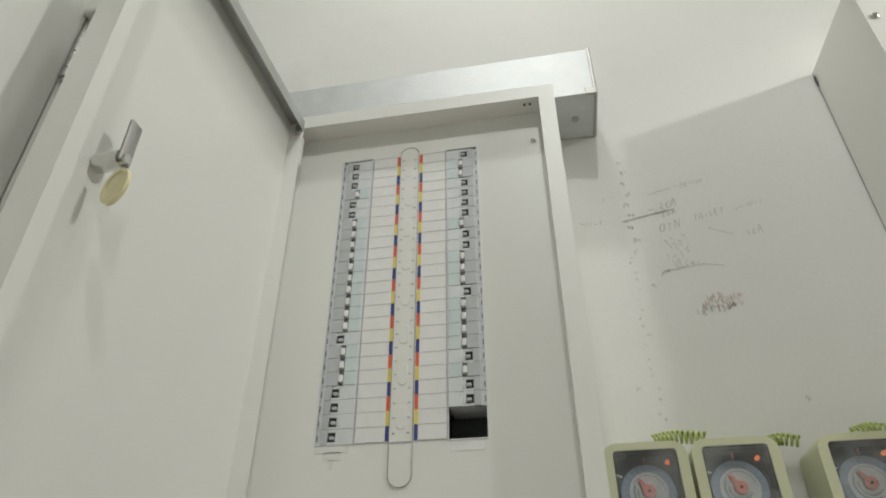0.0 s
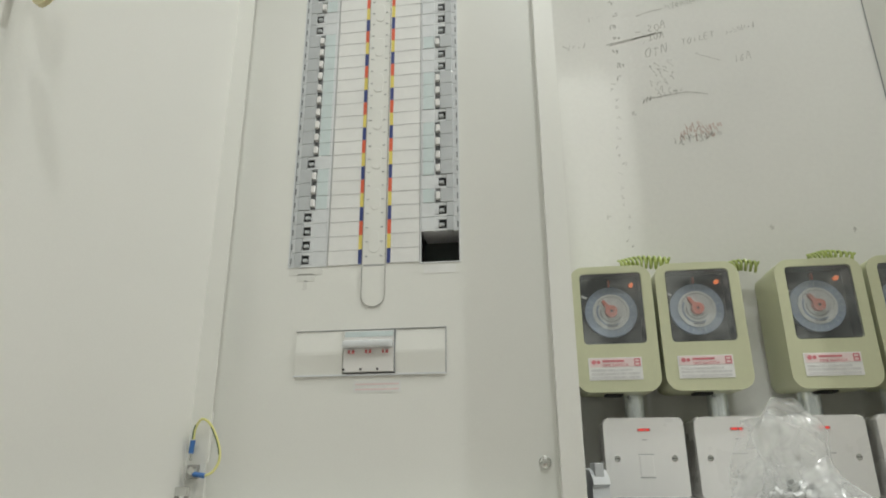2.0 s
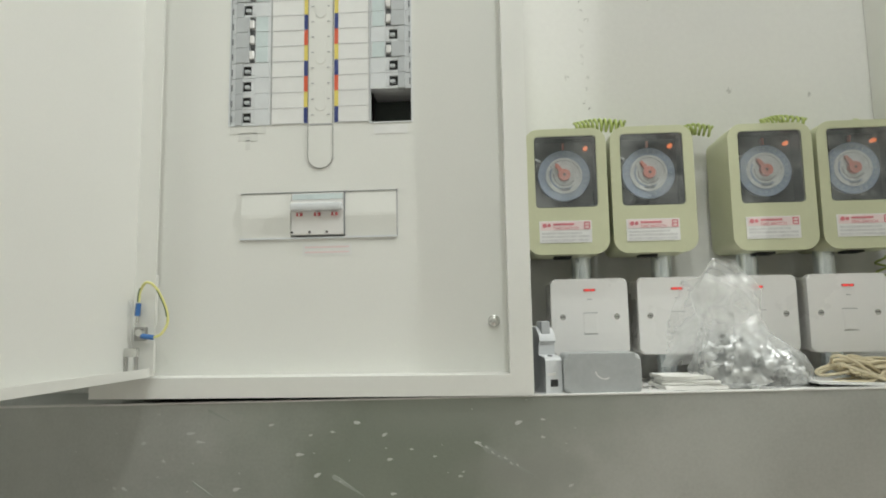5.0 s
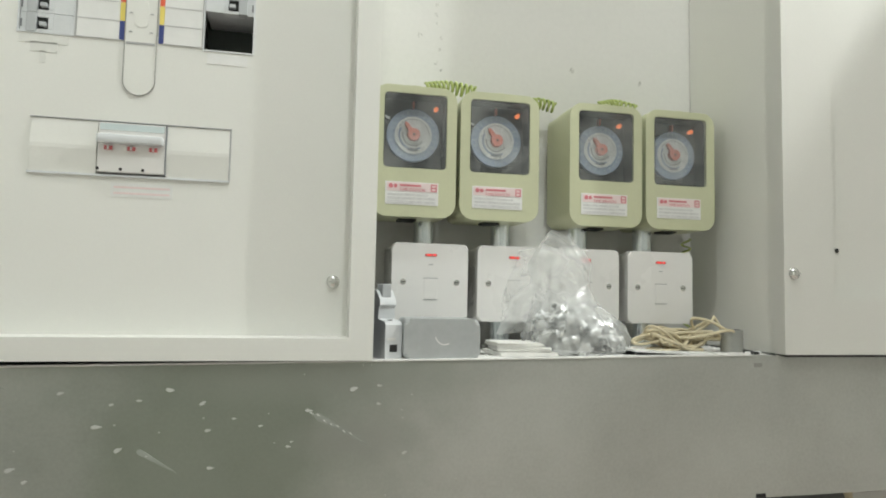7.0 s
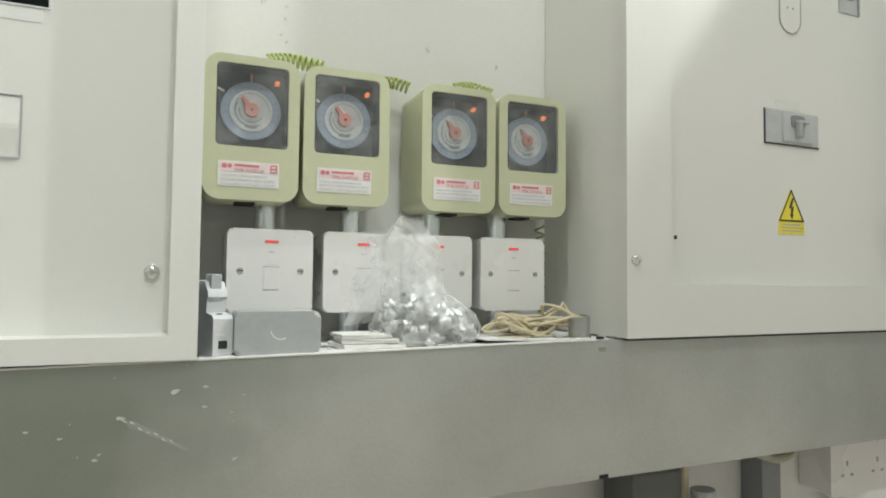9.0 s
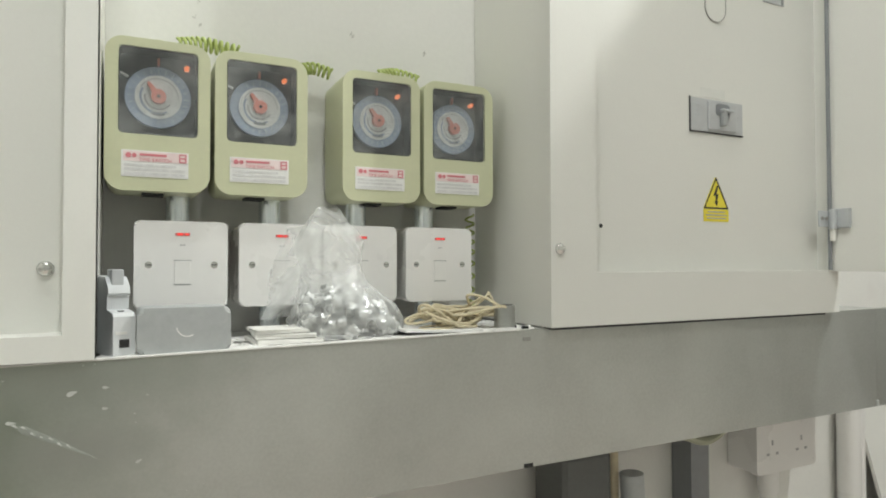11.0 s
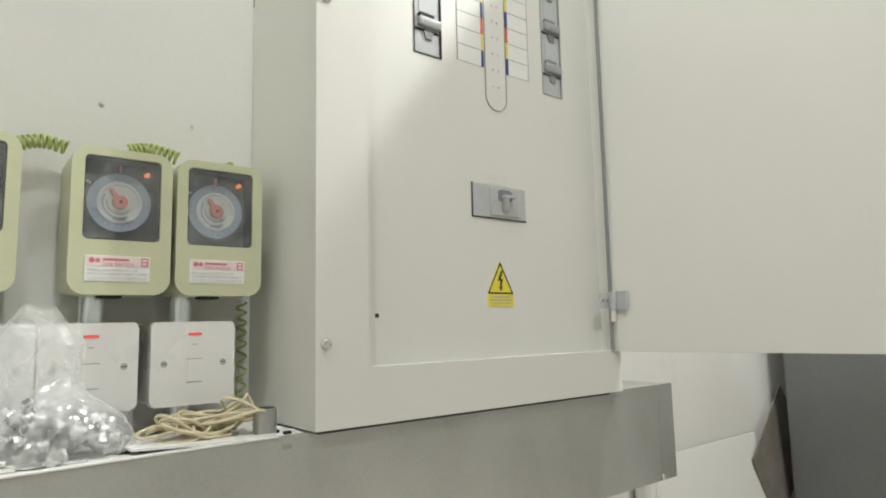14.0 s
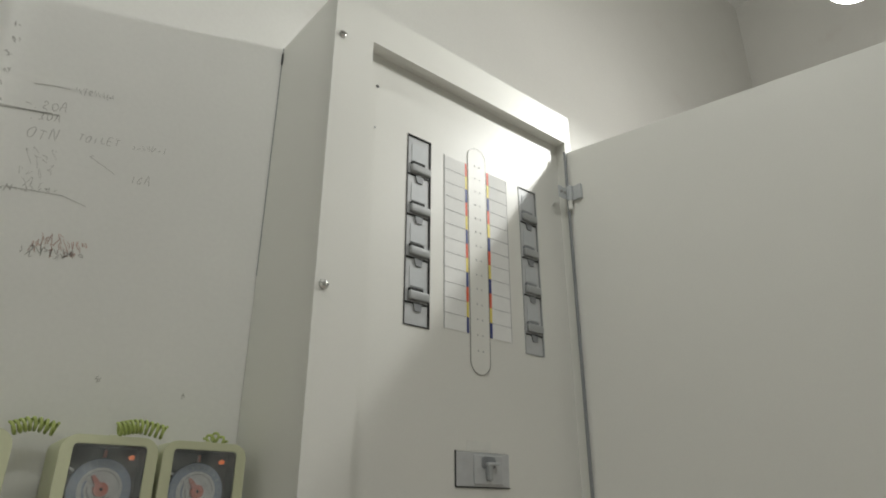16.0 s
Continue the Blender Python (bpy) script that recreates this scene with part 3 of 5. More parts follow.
def breaker_meshes(sign):
    """Meshes of one breaker way, built round its middle; sign +1 has its terminals towards -x."""
    h = ROW / 2 - 0.00012
    s = sign
    bm = box(B(), -0.0225, 0.0225, 0.008, 0.045, -h, h)
    box(bm, s * -0.0222, s * -0.0150, 0.0020, 0.010, -h, h, 0.0004, 1)
    box(bm, s * 0.0055, s * 0.0222, 0.000, 0.010, -h, h, 0.0004, 1)
    body = mesh_of("circuit_breaker", bm, M_BREAKER)
    grey = mesh_of("front_block", box(B(), s * -0.0165, s * -0.0010, -0.0010, 0.008, -h, h, 0.0005, 1), M_BREAKERD)
    bm = box(B(), s * -0.0080, s * 0.0055, 0.0004, 0.008, h * 0.58, h, 0.0003, 1)
    box(bm, s * -0.0080, s * 0.0055, 0.0004, 0.008, -h, -h * 0.66, 0.0003, 1)
    box(bm, s * 0.0014, s * 0.0055, 0.0002, 0.008, -h * 0.66, h * 0.58, 0.0003, 1)
    pale = mesh_of("front_frame", bm, M_BREAKER)
    side = mesh_of("front_block", box(B(), s * -0.0165, s * -0.0080, -0.0006, 0.008, -h, h, 0.0005, 1), M_BREAKERD)
    slim = mesh_of("toggle_recess", box(B(), s * -0.0010, s * 0.0055, 0.0035, 0.0085, -h, h), M_MCCB)
    dark = mesh_of("toggle_window", box(B(), s * -0.0078, s * 0.0012, 0.0020, 0.0085, -h * 0.66, h * 0.58), M_BLACK)
    toggle = mesh_of("toggle", box(B(), s * -0.0052, s * 0.0004, -0.0022, 0.0040, -h * 0.40, h * 0.02, 0.0004, 1), M_BREAKERD)
    gang = mesh_of("ganged_toggle", box(B(), s * -0.0006, s * 0.0046, -0.0022, 0.0060, -h * 0.55, h * 0.50, 0.0006, 1), M_PLATE)
    win = mesh_of("rating_label", box(B(), s * 0.0065, s * 0.0200, -0.0005, 0.001, -h * 0.97, h * 0.97), M_BLUEWIN)
    bm = box(B(), s * -0.0218, s * -0.0205, 0.0013, 0.0025, -h * 0.5, h * 0.3)
    box(bm, s * -0.0150, s * -0.0141, 0.0018, 0.0085, -h, h)
    dash = mesh_of("terminal_slot", bm, M_MCCB)
    return {"s": (body, pale, side, dash, dark, toggle), "t": (body, grey, dash, slim, gang, win)}


def breaker_column(parent, x, sign, kinds, z_top, y):
    sets = breaker_meshes(sign)
    for k, kind in enumerate(kinds):
        if kind != ".":
            b = piece("circuit_breaker", sets[kind][0], parent, (x, y, z_top - ROW * (k + 0.5)))
            for me in sets[kind][1:]:
                piece(me.name.split(".")[0], me, b)


breaker_column(lb, -0.345, 1, "ssstssttttttttttsttts" + "sss", LT, L_PANEL - 0.001)
breaker_column(lb, -0.186, -1, "sttsssstsstttsttttstss..", LT, L_PANEL - 0.001)

# row labels, phase colours and the clear centre strip
for x0, x1, nm in ((-0.3195, -0.2835, "a"), (-0.2445, -0.2110, "b")):
    part("label_strip", box(B(), x0, x1, L_PANEL - 0.0008, L_PANEL + 0.0002, LB, LT), M_PAPER, lb, "white card strip for circuit names")
    line = mesh_of("ruled_line", box(B(), x0 - 0.001, x1 + 0.002, -0.0004, 0.0002, -0.00026, 0.00026), M_FAINT)
    for k in range(25):
        piece("ruled_line", line, lb, (0, L_PANEL - 0.0008, LB + ROW * k))
    part("strip_edge", box(B(), *((x0 - 0.0018, x0 - 0.0006) if nm == "a" else (x1 + 0.0006, x1 + 0.0016)), L_PANEL - 0.001, L_PANEL, LB, LT), M_GREYINK, lb)
marks = [mesh_of("phase_marker", box(B(), -0.0021, 0.0021, -0.0010, 0.0002, -ROW / 2, ROW / 2), m) for m in (M_RED, M_YEL, M_BLU)]
for x in (-0.2812, -0.2468):
    for k in range(24):
        piece("phase_marker", marks[k % 3], lb, (x, L_PANEL, LT - ROW * (k + 0.5)))
bm = B()
ring(bm, rounded(0.0285, 0.500, 0.0142, 10), rounded(0.0273, 0.4988, 0.0136, 10), L_PANEL - 0.0016, L_PANEL + 0.0002, -0.2645, 1.2062)
part("centre_strip_edge", bm, M_STEEL, lb)
part("centre_strip", prism(B(), rounded(0.0270, 0.4984, 0.0135, 10), L_PANEL - 0.0009, L_PANEL, -0.2645, 1.2062), M_ENAMEL_L, lb, "smooth rounded busbar cover strip")
blister = mesh_of("busbar_blister", prism(B(), rounded(0.0120, 0.028, 0.0058, 6), -0.0006, 0, 0, 0, 0.00055, 3), M_ENAMEL_L, True)
peg = mesh_of("strip_peg", rod(B(), (-0.0014, -0.0006, 0), (0.0014, -0.0006, 0), 0.0006, seg=6), M_GREYINK)
for k in range(8):
    piece("busbar_blister", blister, lb, (-0.2645, L_PANEL - 0.0009, LT - 0.027 - 0.054 * k))
for k in range(24):
    for x in (-0.2735, -0.2555):
        piece("strip_peg", peg, lb, (x, L_PANEL - 0.0008, LT - ROW * (k + 0.5)))
part("strip_foot", box(B(), -0.2770, -0.2520, L_PANEL - 0.0013, L_PANEL - 0.0003, LB - 0.003, LB - 0.001), M_GREYINK, lb)

# tape and paper scraps
part("paper_scrap", box(B(), -0.205, -0.168, L_PANEL - 0.0005, L_PANEL, 0.993, 1.003), M_PAPER, lb)
for x0, x1, z0, z1 in ((-0.367, -0.326, 0.998, 1.006), (-0.357, -0.335, 0.990, 0.999), (-0.349, -0.344, 0.980, 0.991)):
    part("tape_scrap", box(B(), x0, x1, L_PANEL - 0.0004, L_PANEL, z0, z1), M_TAPE, lb, "scrap of clear tape")

# main switch
sw = part("main_switch", box(B(), -0.2955, -0.2375, L_PANEL - 0.004, L_PANEL + 0.04, 0.8825, 0.9285, 0.001), M_PLATE, lb, "white three-pole main switch")
bm = slab(B(), [(L_PANEL + 0.004, 0.8808), (L_PANEL - 0.0006, 0.8808), (L_PANEL - 0.0032, 0.9025), (L_PANEL - 0.0032, 0.9060), (L_PANEL - 0.0006, 0.9295), (L_PANEL + 0.004, 0.9295)], -0.3515, -0.2965)
part("blank", bm, M_ENAMEL_L, lb, "white blanking plate with a low ridge", smooth=False)
bm = slab(B(), [(L_PANEL + 0.004, 0.8808), (L_PANEL - 0.0006, 0.8808), (L_PANEL - 0.0032, 0.9025), (L_PANEL - 0.0032, 0.9060), (L_PANEL - 0.0006, 0.9295), (L_PANEL + 0.004, 0.9295)], -0.2365, -0.1808)
part("blank", bm, M_ENAMEL_L, lb, "white blanking plate with a low ridge", smooth=False)
part("aperture_edge", box(B(), -0.1808, -0.1795, L_PANEL - 0.0016, L_PANEL + 0.002, 0.880, 0.931), M_GREYINK, lb)
part("aperture_edge", box(B(), -0.2376, -0.2366, L_PANEL - 0.0045, L_PANEL + 0.002, 0.882, 0.929), M_MCCB, lb)
part("aperture_lip", box(B(), -0.353, -0.180, L_PANEL - 0.0022, L_PANEL + 0.001, 0.8788, 0.8806), M_BREAKER, lb)
part("aperture_lip", box(B(), -0.353, -0.180, L_PANEL - 0.0016, L_PANEL + 0.001, 0.9298, 0.9306), M_GREYINK, lb)
part("lever_bar", box(B(), -0.2950, -0.2385, L_PANEL - 0.013, L_PANEL - 0.003, 0.9085, 0.9165, 0.002), M_BREAKER, sw, "pale grey ganged lever")
part("name_band", box(B(), -0.294, -0.2385, L_PANEL - 0.0046, L_PANEL - 0.0038, 0.9215, 0.9275), M_BLUEWIN, sw)
for x in (-0.2860, -0.2665, -0.2475):
    part("red_flag", box(B(), x - 0.0034, x + 0.0034, L_PANEL - 0.0062, L_PANEL - 0.004, 0.9030, 0.9066, 0.0003), M_REDINK, sw, "red on indicator")
    part("flag_bar", box(B(), x - 0.0008, x + 0.0008, L_PANEL - 0.0065, L_PANEL - 0.006, 0.9030, 0.9065), M_PAPER, sw)
    part("pole_screw", rod(B(), (x - 0.0085, L_PANEL - 0.0046, 0.8855), (x - 0.0085, L_PANEL - 0.0035, 0.8855), 0.0014, seg=10), M_INK, sw)
lab = part("warning_label", box(B(), -0.2835, -0.2300, L_PANEL - 0.0004, L_PANEL, 0.8605, 0.8735), M_PAPER, lb, "small white label with faint red print")
for z in (0.8695, 0.8640):
    part("print_bar", box(B(), -0.281, -0.2325, L_PANEL - 0.0006, L_PANEL - 0.0003, z - 0.0009, z + 0.0009), M_PINK, lab)
screw(lb, -0.079, L_PANEL - 0.002, 0.787)
screw(lb, -0.079, L_PANEL - 0.002, 1.440, 0.004)
for x in (-0.086, -0.078):
    part("rivet", rod(B(), (x, L_FRONT + 0.012, LZ1 - 0.026), (x, L_FRONT + 0.012, LZ1 - 0.0235), 0.0018, seg=10), M_INK, lb)

# its door, standing open
HX, HY = -0.4365, L_FRONT - 0.010
door = part("door", box(B(), -0.014, -0.0125, -0.366, 0.006, 0.736, 1.506, 0.0006), M_ENAMEL_L, lb, "white steel door, folded back square to the board")
door.location = (HX, HY, 0)
door.rotation_euler = (0, 0, radians(-2.0))


def on_door(name, bm, mat, label=""):
    return part(name, bm, mat, door, label)


bm = box(B(), -0.0125, 0.006, -0.366, 0.006, 0.736, 0.7378)
box(bm, 0.0045, 0.006, -0.366, 0.006, 0.7378, 0.745)
on_door("bottom_fold", bm, M_ENAMEL_L)
bm = box(B(), -0.0125, 0.010, -0.366, 0.006, 1.504, 1.506)
box(bm, 0.0085, 0.010, -0.366, 0.006, 1.486, 1.504)
on_door("top_fold", bm, M_GALV, "grey steel stiffener along the top edge")
bm = box(B(), -0.0125, 0.016, -0.366, -0.3645, 0.738, 1.504)
box(bm, 0.0145, 0.016, -0.3645, -0.350, 0.738, 1.504)
on_door("edge_fold", bm, M_ENAMEL_L)
on_door("hinge_fold", box(B(), -0.0125, 0.010, 0.0045, 0.006, 0.738, 1.504), M_ENAMEL_L)
bm = rod(B(), (-0.0125, -0.305, 1.160), (0.012, -0.305, 1.160), 0.009, seg=16)
rod(bm, (0.012, -0.305, 1.160), (0.018, -0.305, 1.160), 0.005, seg=6)
on_door("lock_barrel", bm, M_CHROME, "chrome cam lock")
bm = box(B(), 0.012, 0.0145, -0.312, -0.297, 1.156, 1.203, 0.002)
on_door("lock_cam", bm, M_STEEL, "flat steel lock tongue")
bm = B()
ring(bm, [(0.0125 * math.cos(t), 0.0185 * math.sin(t)) for t in (k * math.pi / 12 for k in range(24))], [(0.0095 * math.cos(t), 0.0145 * math.sin(t)) for t in (k * math.pi / 12 for k in range(24))], -0.002, 0.002, 0, 0)
prism(bm, [(0.0096 * math.cos(t), 0.0146 * math.sin(t)) for t in (k * math.pi / 12 for k in range(24))], -0.0012, 0.0012)
bmesh.ops.transform(bm, matrix=pose(0.019, -0.309, 1.126, 0, 10, -8), verts=bm.verts)
on_door("key_tag", bm, M_CREAMT, "yellowed plastic key tag")
on_door("slot", box(B(), -0.0124, -0.0116, -0.338, -0.335, 1.115, 1.135), M_INK)

# hinge, earth lead and clear cover at the foot of the door
hx = HX - 0.008
part("hinge_leaf", box(B(), hx - 0.004, hx + 0.012, L_FRONT - 0.002, L_FRONT + 0.012, 0.738, 0.772, 0.003), M_ENAMEL_L, lb)
part("hinge_leaf", box(B(), hx - 0.004, hx + 0.014, L_FRONT - 0.002, L_FRONT + 0.010, 0.788, 0.842, 0.003), M_ENAMEL_L, lb)
part("hinge_leaf", box(B(), hx + 0.003, hx + 0.016, L_FRONT - 0.002, L_FRONT + 0.010, 1.425, 1.480, 0.003), M_PLATE, lb)
part("hinge_pin", rod(B(), (hx + 0.009, L_FRONT - 0.006, 1.478), (hx + 0.009, L_FRONT - 0.006, 1.496), 0.004, seg=12), M_STEEL, lb)
part("earth_stud", box(B(), hx - 0.001, hx + 0.011, L_FRONT - 0.010, L_FRONT, 0.773, 0.787, 0.001), M_STEEL, lb)
part("stud_nut", rod(B(), (hx + 0.007, L_FRONT - 0.016, 0.781), (hx + 0.007, L_FRONT - 0.009, 0.781), 0.0040, seg=6), M_CHROME, lb)
lead = smooth_path([(hx + 0.004, L_FRONT - 0.012, 0.812), (hx + 0.006, L_FRONT - 0.013, 0.824), (hx + 0.014, L_FRONT - 0.016, 0.832), (hx + 0.023, L_FRONT - 0.014, 0.826), (hx + 0.031, L_FRONT - 0.010, 0.808), (hx + 0.033, L_FRONT - 0.008, 0.792), (hx + 0.028, L_FRONT - 0.010, 0.780), (hx + 0.020, L_FRONT - 0.012, 0.776)])
wire = part("earth_lead", tube(B(), lead, 0.0014), M_WIREY, lb, "yellow and green earth wire")
k = len(lead)
part("green_stripe", tube(B(), [p + Vector((-0.0006, -0.0007, 0.0001)) for p in lead[:k // 5]], 0.0011, 6), M_WIREG, wire)
part("green_stripe", tube(B(), [p + Vector((-0.0007, -0.0007, 0.0001)) for p in lead[int(k * 0.45):int(k * 0.68)]], 0.0010, 6), M_WIREG, wire)
part("crimp", rod(B(), (hx + 0.003, L_FRONT - 0.012, 0.798), (hx + 0.004, L_FRONT - 0.012, 0.811), 0.0026, seg=10), M_BLUE, lb, "blue crimp terminal")
part("lug", rod(B(), (hx + 0.003, L_FRONT - 0.012, 0.791), (hx + 0.003, L_FRONT - 0.012, 0.798), 0.0016, seg=8), M_CHROME, lb)
part("crimp", rod(B(), (hx + 0.009, L_FRONT - 0.014, 0.778), (hx + 0.021, L_FRONT - 0.012, 0.776), 0.0026, seg=10), M_BLUE, lb, "blue crimp terminal")
clip = part("hinge_bracket", box(B(), hx - 0.005, hx + 0.010, L_FRONT - 0.022, L_FRONT - 0.017, 0.757, 0.766, 0.0015), M_CHROME, lb, "bright plated door bracket")
for x in (-0.0045, 0.0060):
    part("bracket_leg", box(B(), hx + x, hx + x + 0.0035, L_FRONT - 0.021, L_FRONT - 0.018, 0.743, 0.758, 0.0006), M_STEEL, clip)
cover = B()
ring(cover, rounded(0.013, 0.052, 0.006), rounded(0.0122, 0.0512, 0.0056), -0.0004, 0.0008)
bmesh.ops.transform(cover, matrix=Matrix.Translation((hx - 0.007, L_FRONT - 0.016, 0.788)), verts=cover.verts)
part("clear_cover", cover, M_TAPE, lb, "clear plastic hinge cover")

# ---- the ivory distribution board ----
RX0, RX1, RZ0, RZ1 = 0.402, 0.914, 0.7195, 1.636
rb = thing("ivory_distribution_board", "large ivory enamelled panel board, door standing open", "distribution board", (0, 0, 0))
shell(rb, RX0, RX1, RZ0, RZ1, R_FRONT, R_PANEL, M_ENAMEL_R, 0.064, 0.017, 0.061, 0.061)
MT, MB = 1.461, 1.166
part("cover_panel", panel_with_holes(RX0 + 0.063, RX1 - 0.016, RZ0 + 0.060, RZ1 - 0.060, R_PANEL, [(0.549, 0.592, MB, MT), (0.786, 0.828, MB - 0.004, MT - 0.008), (0.639, 0.739, 0.9645, 1.0095)]), M_ENAMEL_R, rb)
# lit 0 marks the shaded column: slot edges are coloured paler to suit that shade
for cx, zt, zb, w, lit in ((0.5705, MT, MB, 0.043, 1), (0.807, MT - 0.008, MB - 0.004, 0.042, 0)):
    bm = B()
    o = [(-w / 2 - 0.0008, zb - 0.0008), (w / 2 + 0.0008, zb - 0.0008), (w / 2 + 0.0008, zt + 0.0008), (-w / 2 - 0.0008, zt + 0.0008)]
    i = [(-w / 2 + 0.0006, zb + 0.0006), (w / 2 - 0.0006, zb + 0.0006), (w / 2 - 0.0006, zt - 0.0006), (-w / 2 + 0.0006, zt - 0.0006)]
    ring(bm, o, i, R_PANEL - 0.0012, R_PANEL + 0.004, cx, 0)
    part("slot_edge", bm, M_INK if lit else M_TOGGLE, rb)
    pitch = (zt - zb - 0.032) / 4
    for k in range(4):
        z = zt - pitch * (k + 0.5)
        unit = part("breaker_module", box(B(), cx - w / 2 + 0.001, cx + w / 2 - 0.001, R_PANEL + 0.001, R_PANEL + 0.05, z - pitch / 2 + 0.0008, z + pitch / 2 - 0.0008, 0.001), M_MCCBL, rb, "smoke grey moulded case breaker")
        zl = z - pitch / 2
        part("toggle", box(B(), cx - 0.36 * w, cx + 0.46 * w, R_PANEL - 0.0055, R_PANEL + 0.002, zl + 0.0035, zl + 0.0165, 0.0022, 3), M_TOGGLE, unit, "rounded grey toggle")
        part("toggle_slot", box(B(), cx - 0.34 * w, cx + 0.20 * w, R_PANEL - 0.0042, R_PANEL + 0.002, zl + 0.0160, zl + 0.0205, 0.0004), M_BLACK if lit else M_MCCB, unit)
        part("face_plate", box(B(), cx - 0.30 * w, cx + 0.30 * w, R_PANEL + 0.0002, R_PANEL + 0.0014, zl + 0.024, zl + pitch - 0.014), M_BREAKERD, unit)
        part("case_joint", box(B(), cx - w / 2 + 0.001, cx + w / 2 - 0.001, R_PANEL - 0.0004, R_PANEL + 0.002, zl - 0.0005, zl + 0.0009), M_INK, unit)
        part("tongue", prism(B(), [(-0.006, 0.0), (0.009, 0.0), (0.007, -0.0105), (-0.003, -0.0105)], R_PANEL - 0.0012, R_PANEL + 0.002, cx, zl - 0.0006), M_MCCB, unit)
    part("end_block", box(B(), cx - w / 2 + 0.001, cx + w / 2 - 0.001, R_PANEL + 0.001, R_PANEL + 0.05, zb + 0.001, zb + 0.031, 0.001), M_MCCBL, rb)
RROW = (1.452 - 1.173) / 12
for x0, x1, nm in ((0.620, 0.6625, "a"), (0.7145, 0.755, "b")):
    part("label_strip", box(B(), x0, x1, R_PANEL - 0.0008, R_PANEL + 0.0002, 1.173, 1.452), M_PAPER, rb, "white card strip for circuit names")
    line = mesh_of("ruled_line", box(B(), x0 - 0.001, x1 + 0.001, -0.0004, 0.0002, -0.0003, 0.0003), M_GREYINK)
    for k in range(1, 12):
        piece("ruled_line", line, rb, (0, R_PANEL - 0.0008, 1.173 + RROW * k))
    part("strip_edge", box(B(), *((x0 - 0.0006, x0 + 0.0004) if nm == "a" else (x1 - 0.0004, x1 + 0.0006)), R_PANEL - 0.001, R_PANEL, 1.173, 1.452), M_GREYINK, rb)
marks = [mesh_of("phase_marker", box(B(), -0.0022, 0.0022, -0.0010, 0.0002, -RROW / 2, RROW / 2), m) for m in (M_RED, M_YEL, M_BLU)]
for x in (0.6645, 0.7120):
    for k in range(12):
        piece("phase_marker", marks[k % 3], rb, (x, R_PANEL, 1.452 - RROW * (k + 0.5)))
bm = B()
ring(bm, rounded(0.0395, 0.374, 0.0197, 10), rounded(0.0380, 0.3725, 0.0190, 10), R_PANEL - 0.0016, R_PANEL + 0.0002, 0.6885, 1.302)
part("centre_strip_edge", bm, M_STEEL, rb)
part("centre_strip", prism(B(), rounded(0.0378, 0.3722, 0.0189, 10), R_PANEL - 0.0010, R_PANEL, 0.6885, 1.302), M_ENAMEL_R, rb, "smooth rounded busbar cover strip")
peg = mesh_of("strip_hole", rod(B(), (0, -0.0004, -0.0012), (0, -0.0004, 0.0012), 0.0007, seg=6), M_GREYINK)
for k in range(14):
    for x in (0.6835, 0.6935):
        piece("strip_hole", peg, rb, (x, R_PANEL - 0.0010, 1.455 - 0.0235 * k))
ms = part("main_switch", box(B(), 0.6395, 0.7385, R_PANEL - 0.0015, R_PANEL + 0.05, 0.9650, 1.0090, 0.001), M_MCCBL, rb, "grey moulded case main switch")
part("switch_plate", box(B(), 0.670, 0.724, R_PANEL - 0.004, R_PANEL - 0.0005, 0.968, 1.006, 0.0015), M_MCCBL, ms)
part("switch_boss", prism(B(), rounded(0.026, 0.016, 0.005), R_PANEL - 0.0055, R_PANEL - 0.003, 0.696, 0.996, 0.001), M_MCCB, ms)
part("switch_handle", box(B(), 0.690, 0.6975, R_PANEL - 0.012, R_PANEL - 0.0035, 0.973, 0.994, 0.002), M_TOGGLE, ms, "grey toggle handle")
part("handle_cap", box(B(), 0.689, 0.710, R_PANEL - 0.0125, R_PANEL - 0.005, 0.9925, 0.9965, 0.0012), M_BREAKERD, ms, "paler grey handle top")
for z in (1.001, 0.994, 0.987):
    part("print_bar", box(B(), 0.6445, 0.658, R_PANEL - 0.0019, R_PANEL - 0.0013, z - 0.0009, z + 0.0009), M_BREAKERD, ms)
part("aperture_edge", box(B(), 0.6382, 0.6398, R_PANEL - 0.0016, R_PANEL + 0.003, 0.9640, 1.0100), M_INK, rb)
part("aperture_edge", box(B(), 0.6398, 0.7390, R_PANEL - 0.0016, R_PANEL + 0.003, 0.9636, 0.9652), M_INK, rb)
tape = part("clear_tape", box(B(), 0.660, 0.705, R_PANEL - 0.0004, R_PANEL, 1.012, 1.024), M_TAPE, rb, "strip of clear label tape")
sign = part("warning_sign", prism(B(), [(-0.0235, 0), (0.0235, 0), (0.0015, 0.0415), (-0.0015, 0.0415)], R_PANEL - 0.0008, R_PANEL, 0.6855, 0.8635), M_SIGN, rb, "yellow triangular electric shock warning sign")
bm = B()
ring(bm, [(-0.0235, 0), (0.0235, 0), (0, 0.0425)], [(-0.0205, 0.0018), (0.0205, 0.0018), (0, 0.0385)], R_PANEL - 0.0012, R_PANEL - 0.0006, 0.6855, 0.8635)
part("sign_border", bm, M_INK, sign)
part("bolt", prism(B(), [(0.0015, 0.031), (-0.0050, 0.0170), (-0.0005, 0.0175), (-0.0015, 0.0085), (-0.0040, 0.0095), (0.0010, 0.0035), (0.0035, 0.0105), (0.0015, 0.0095), (0.0045, 0.0200), (0.0005, 0.0195), (0.0045, 0.0305)], R_PANEL - 0.0012, R_PANEL - 0.0006, 0.6855, 0.8635), M_INK, sign)
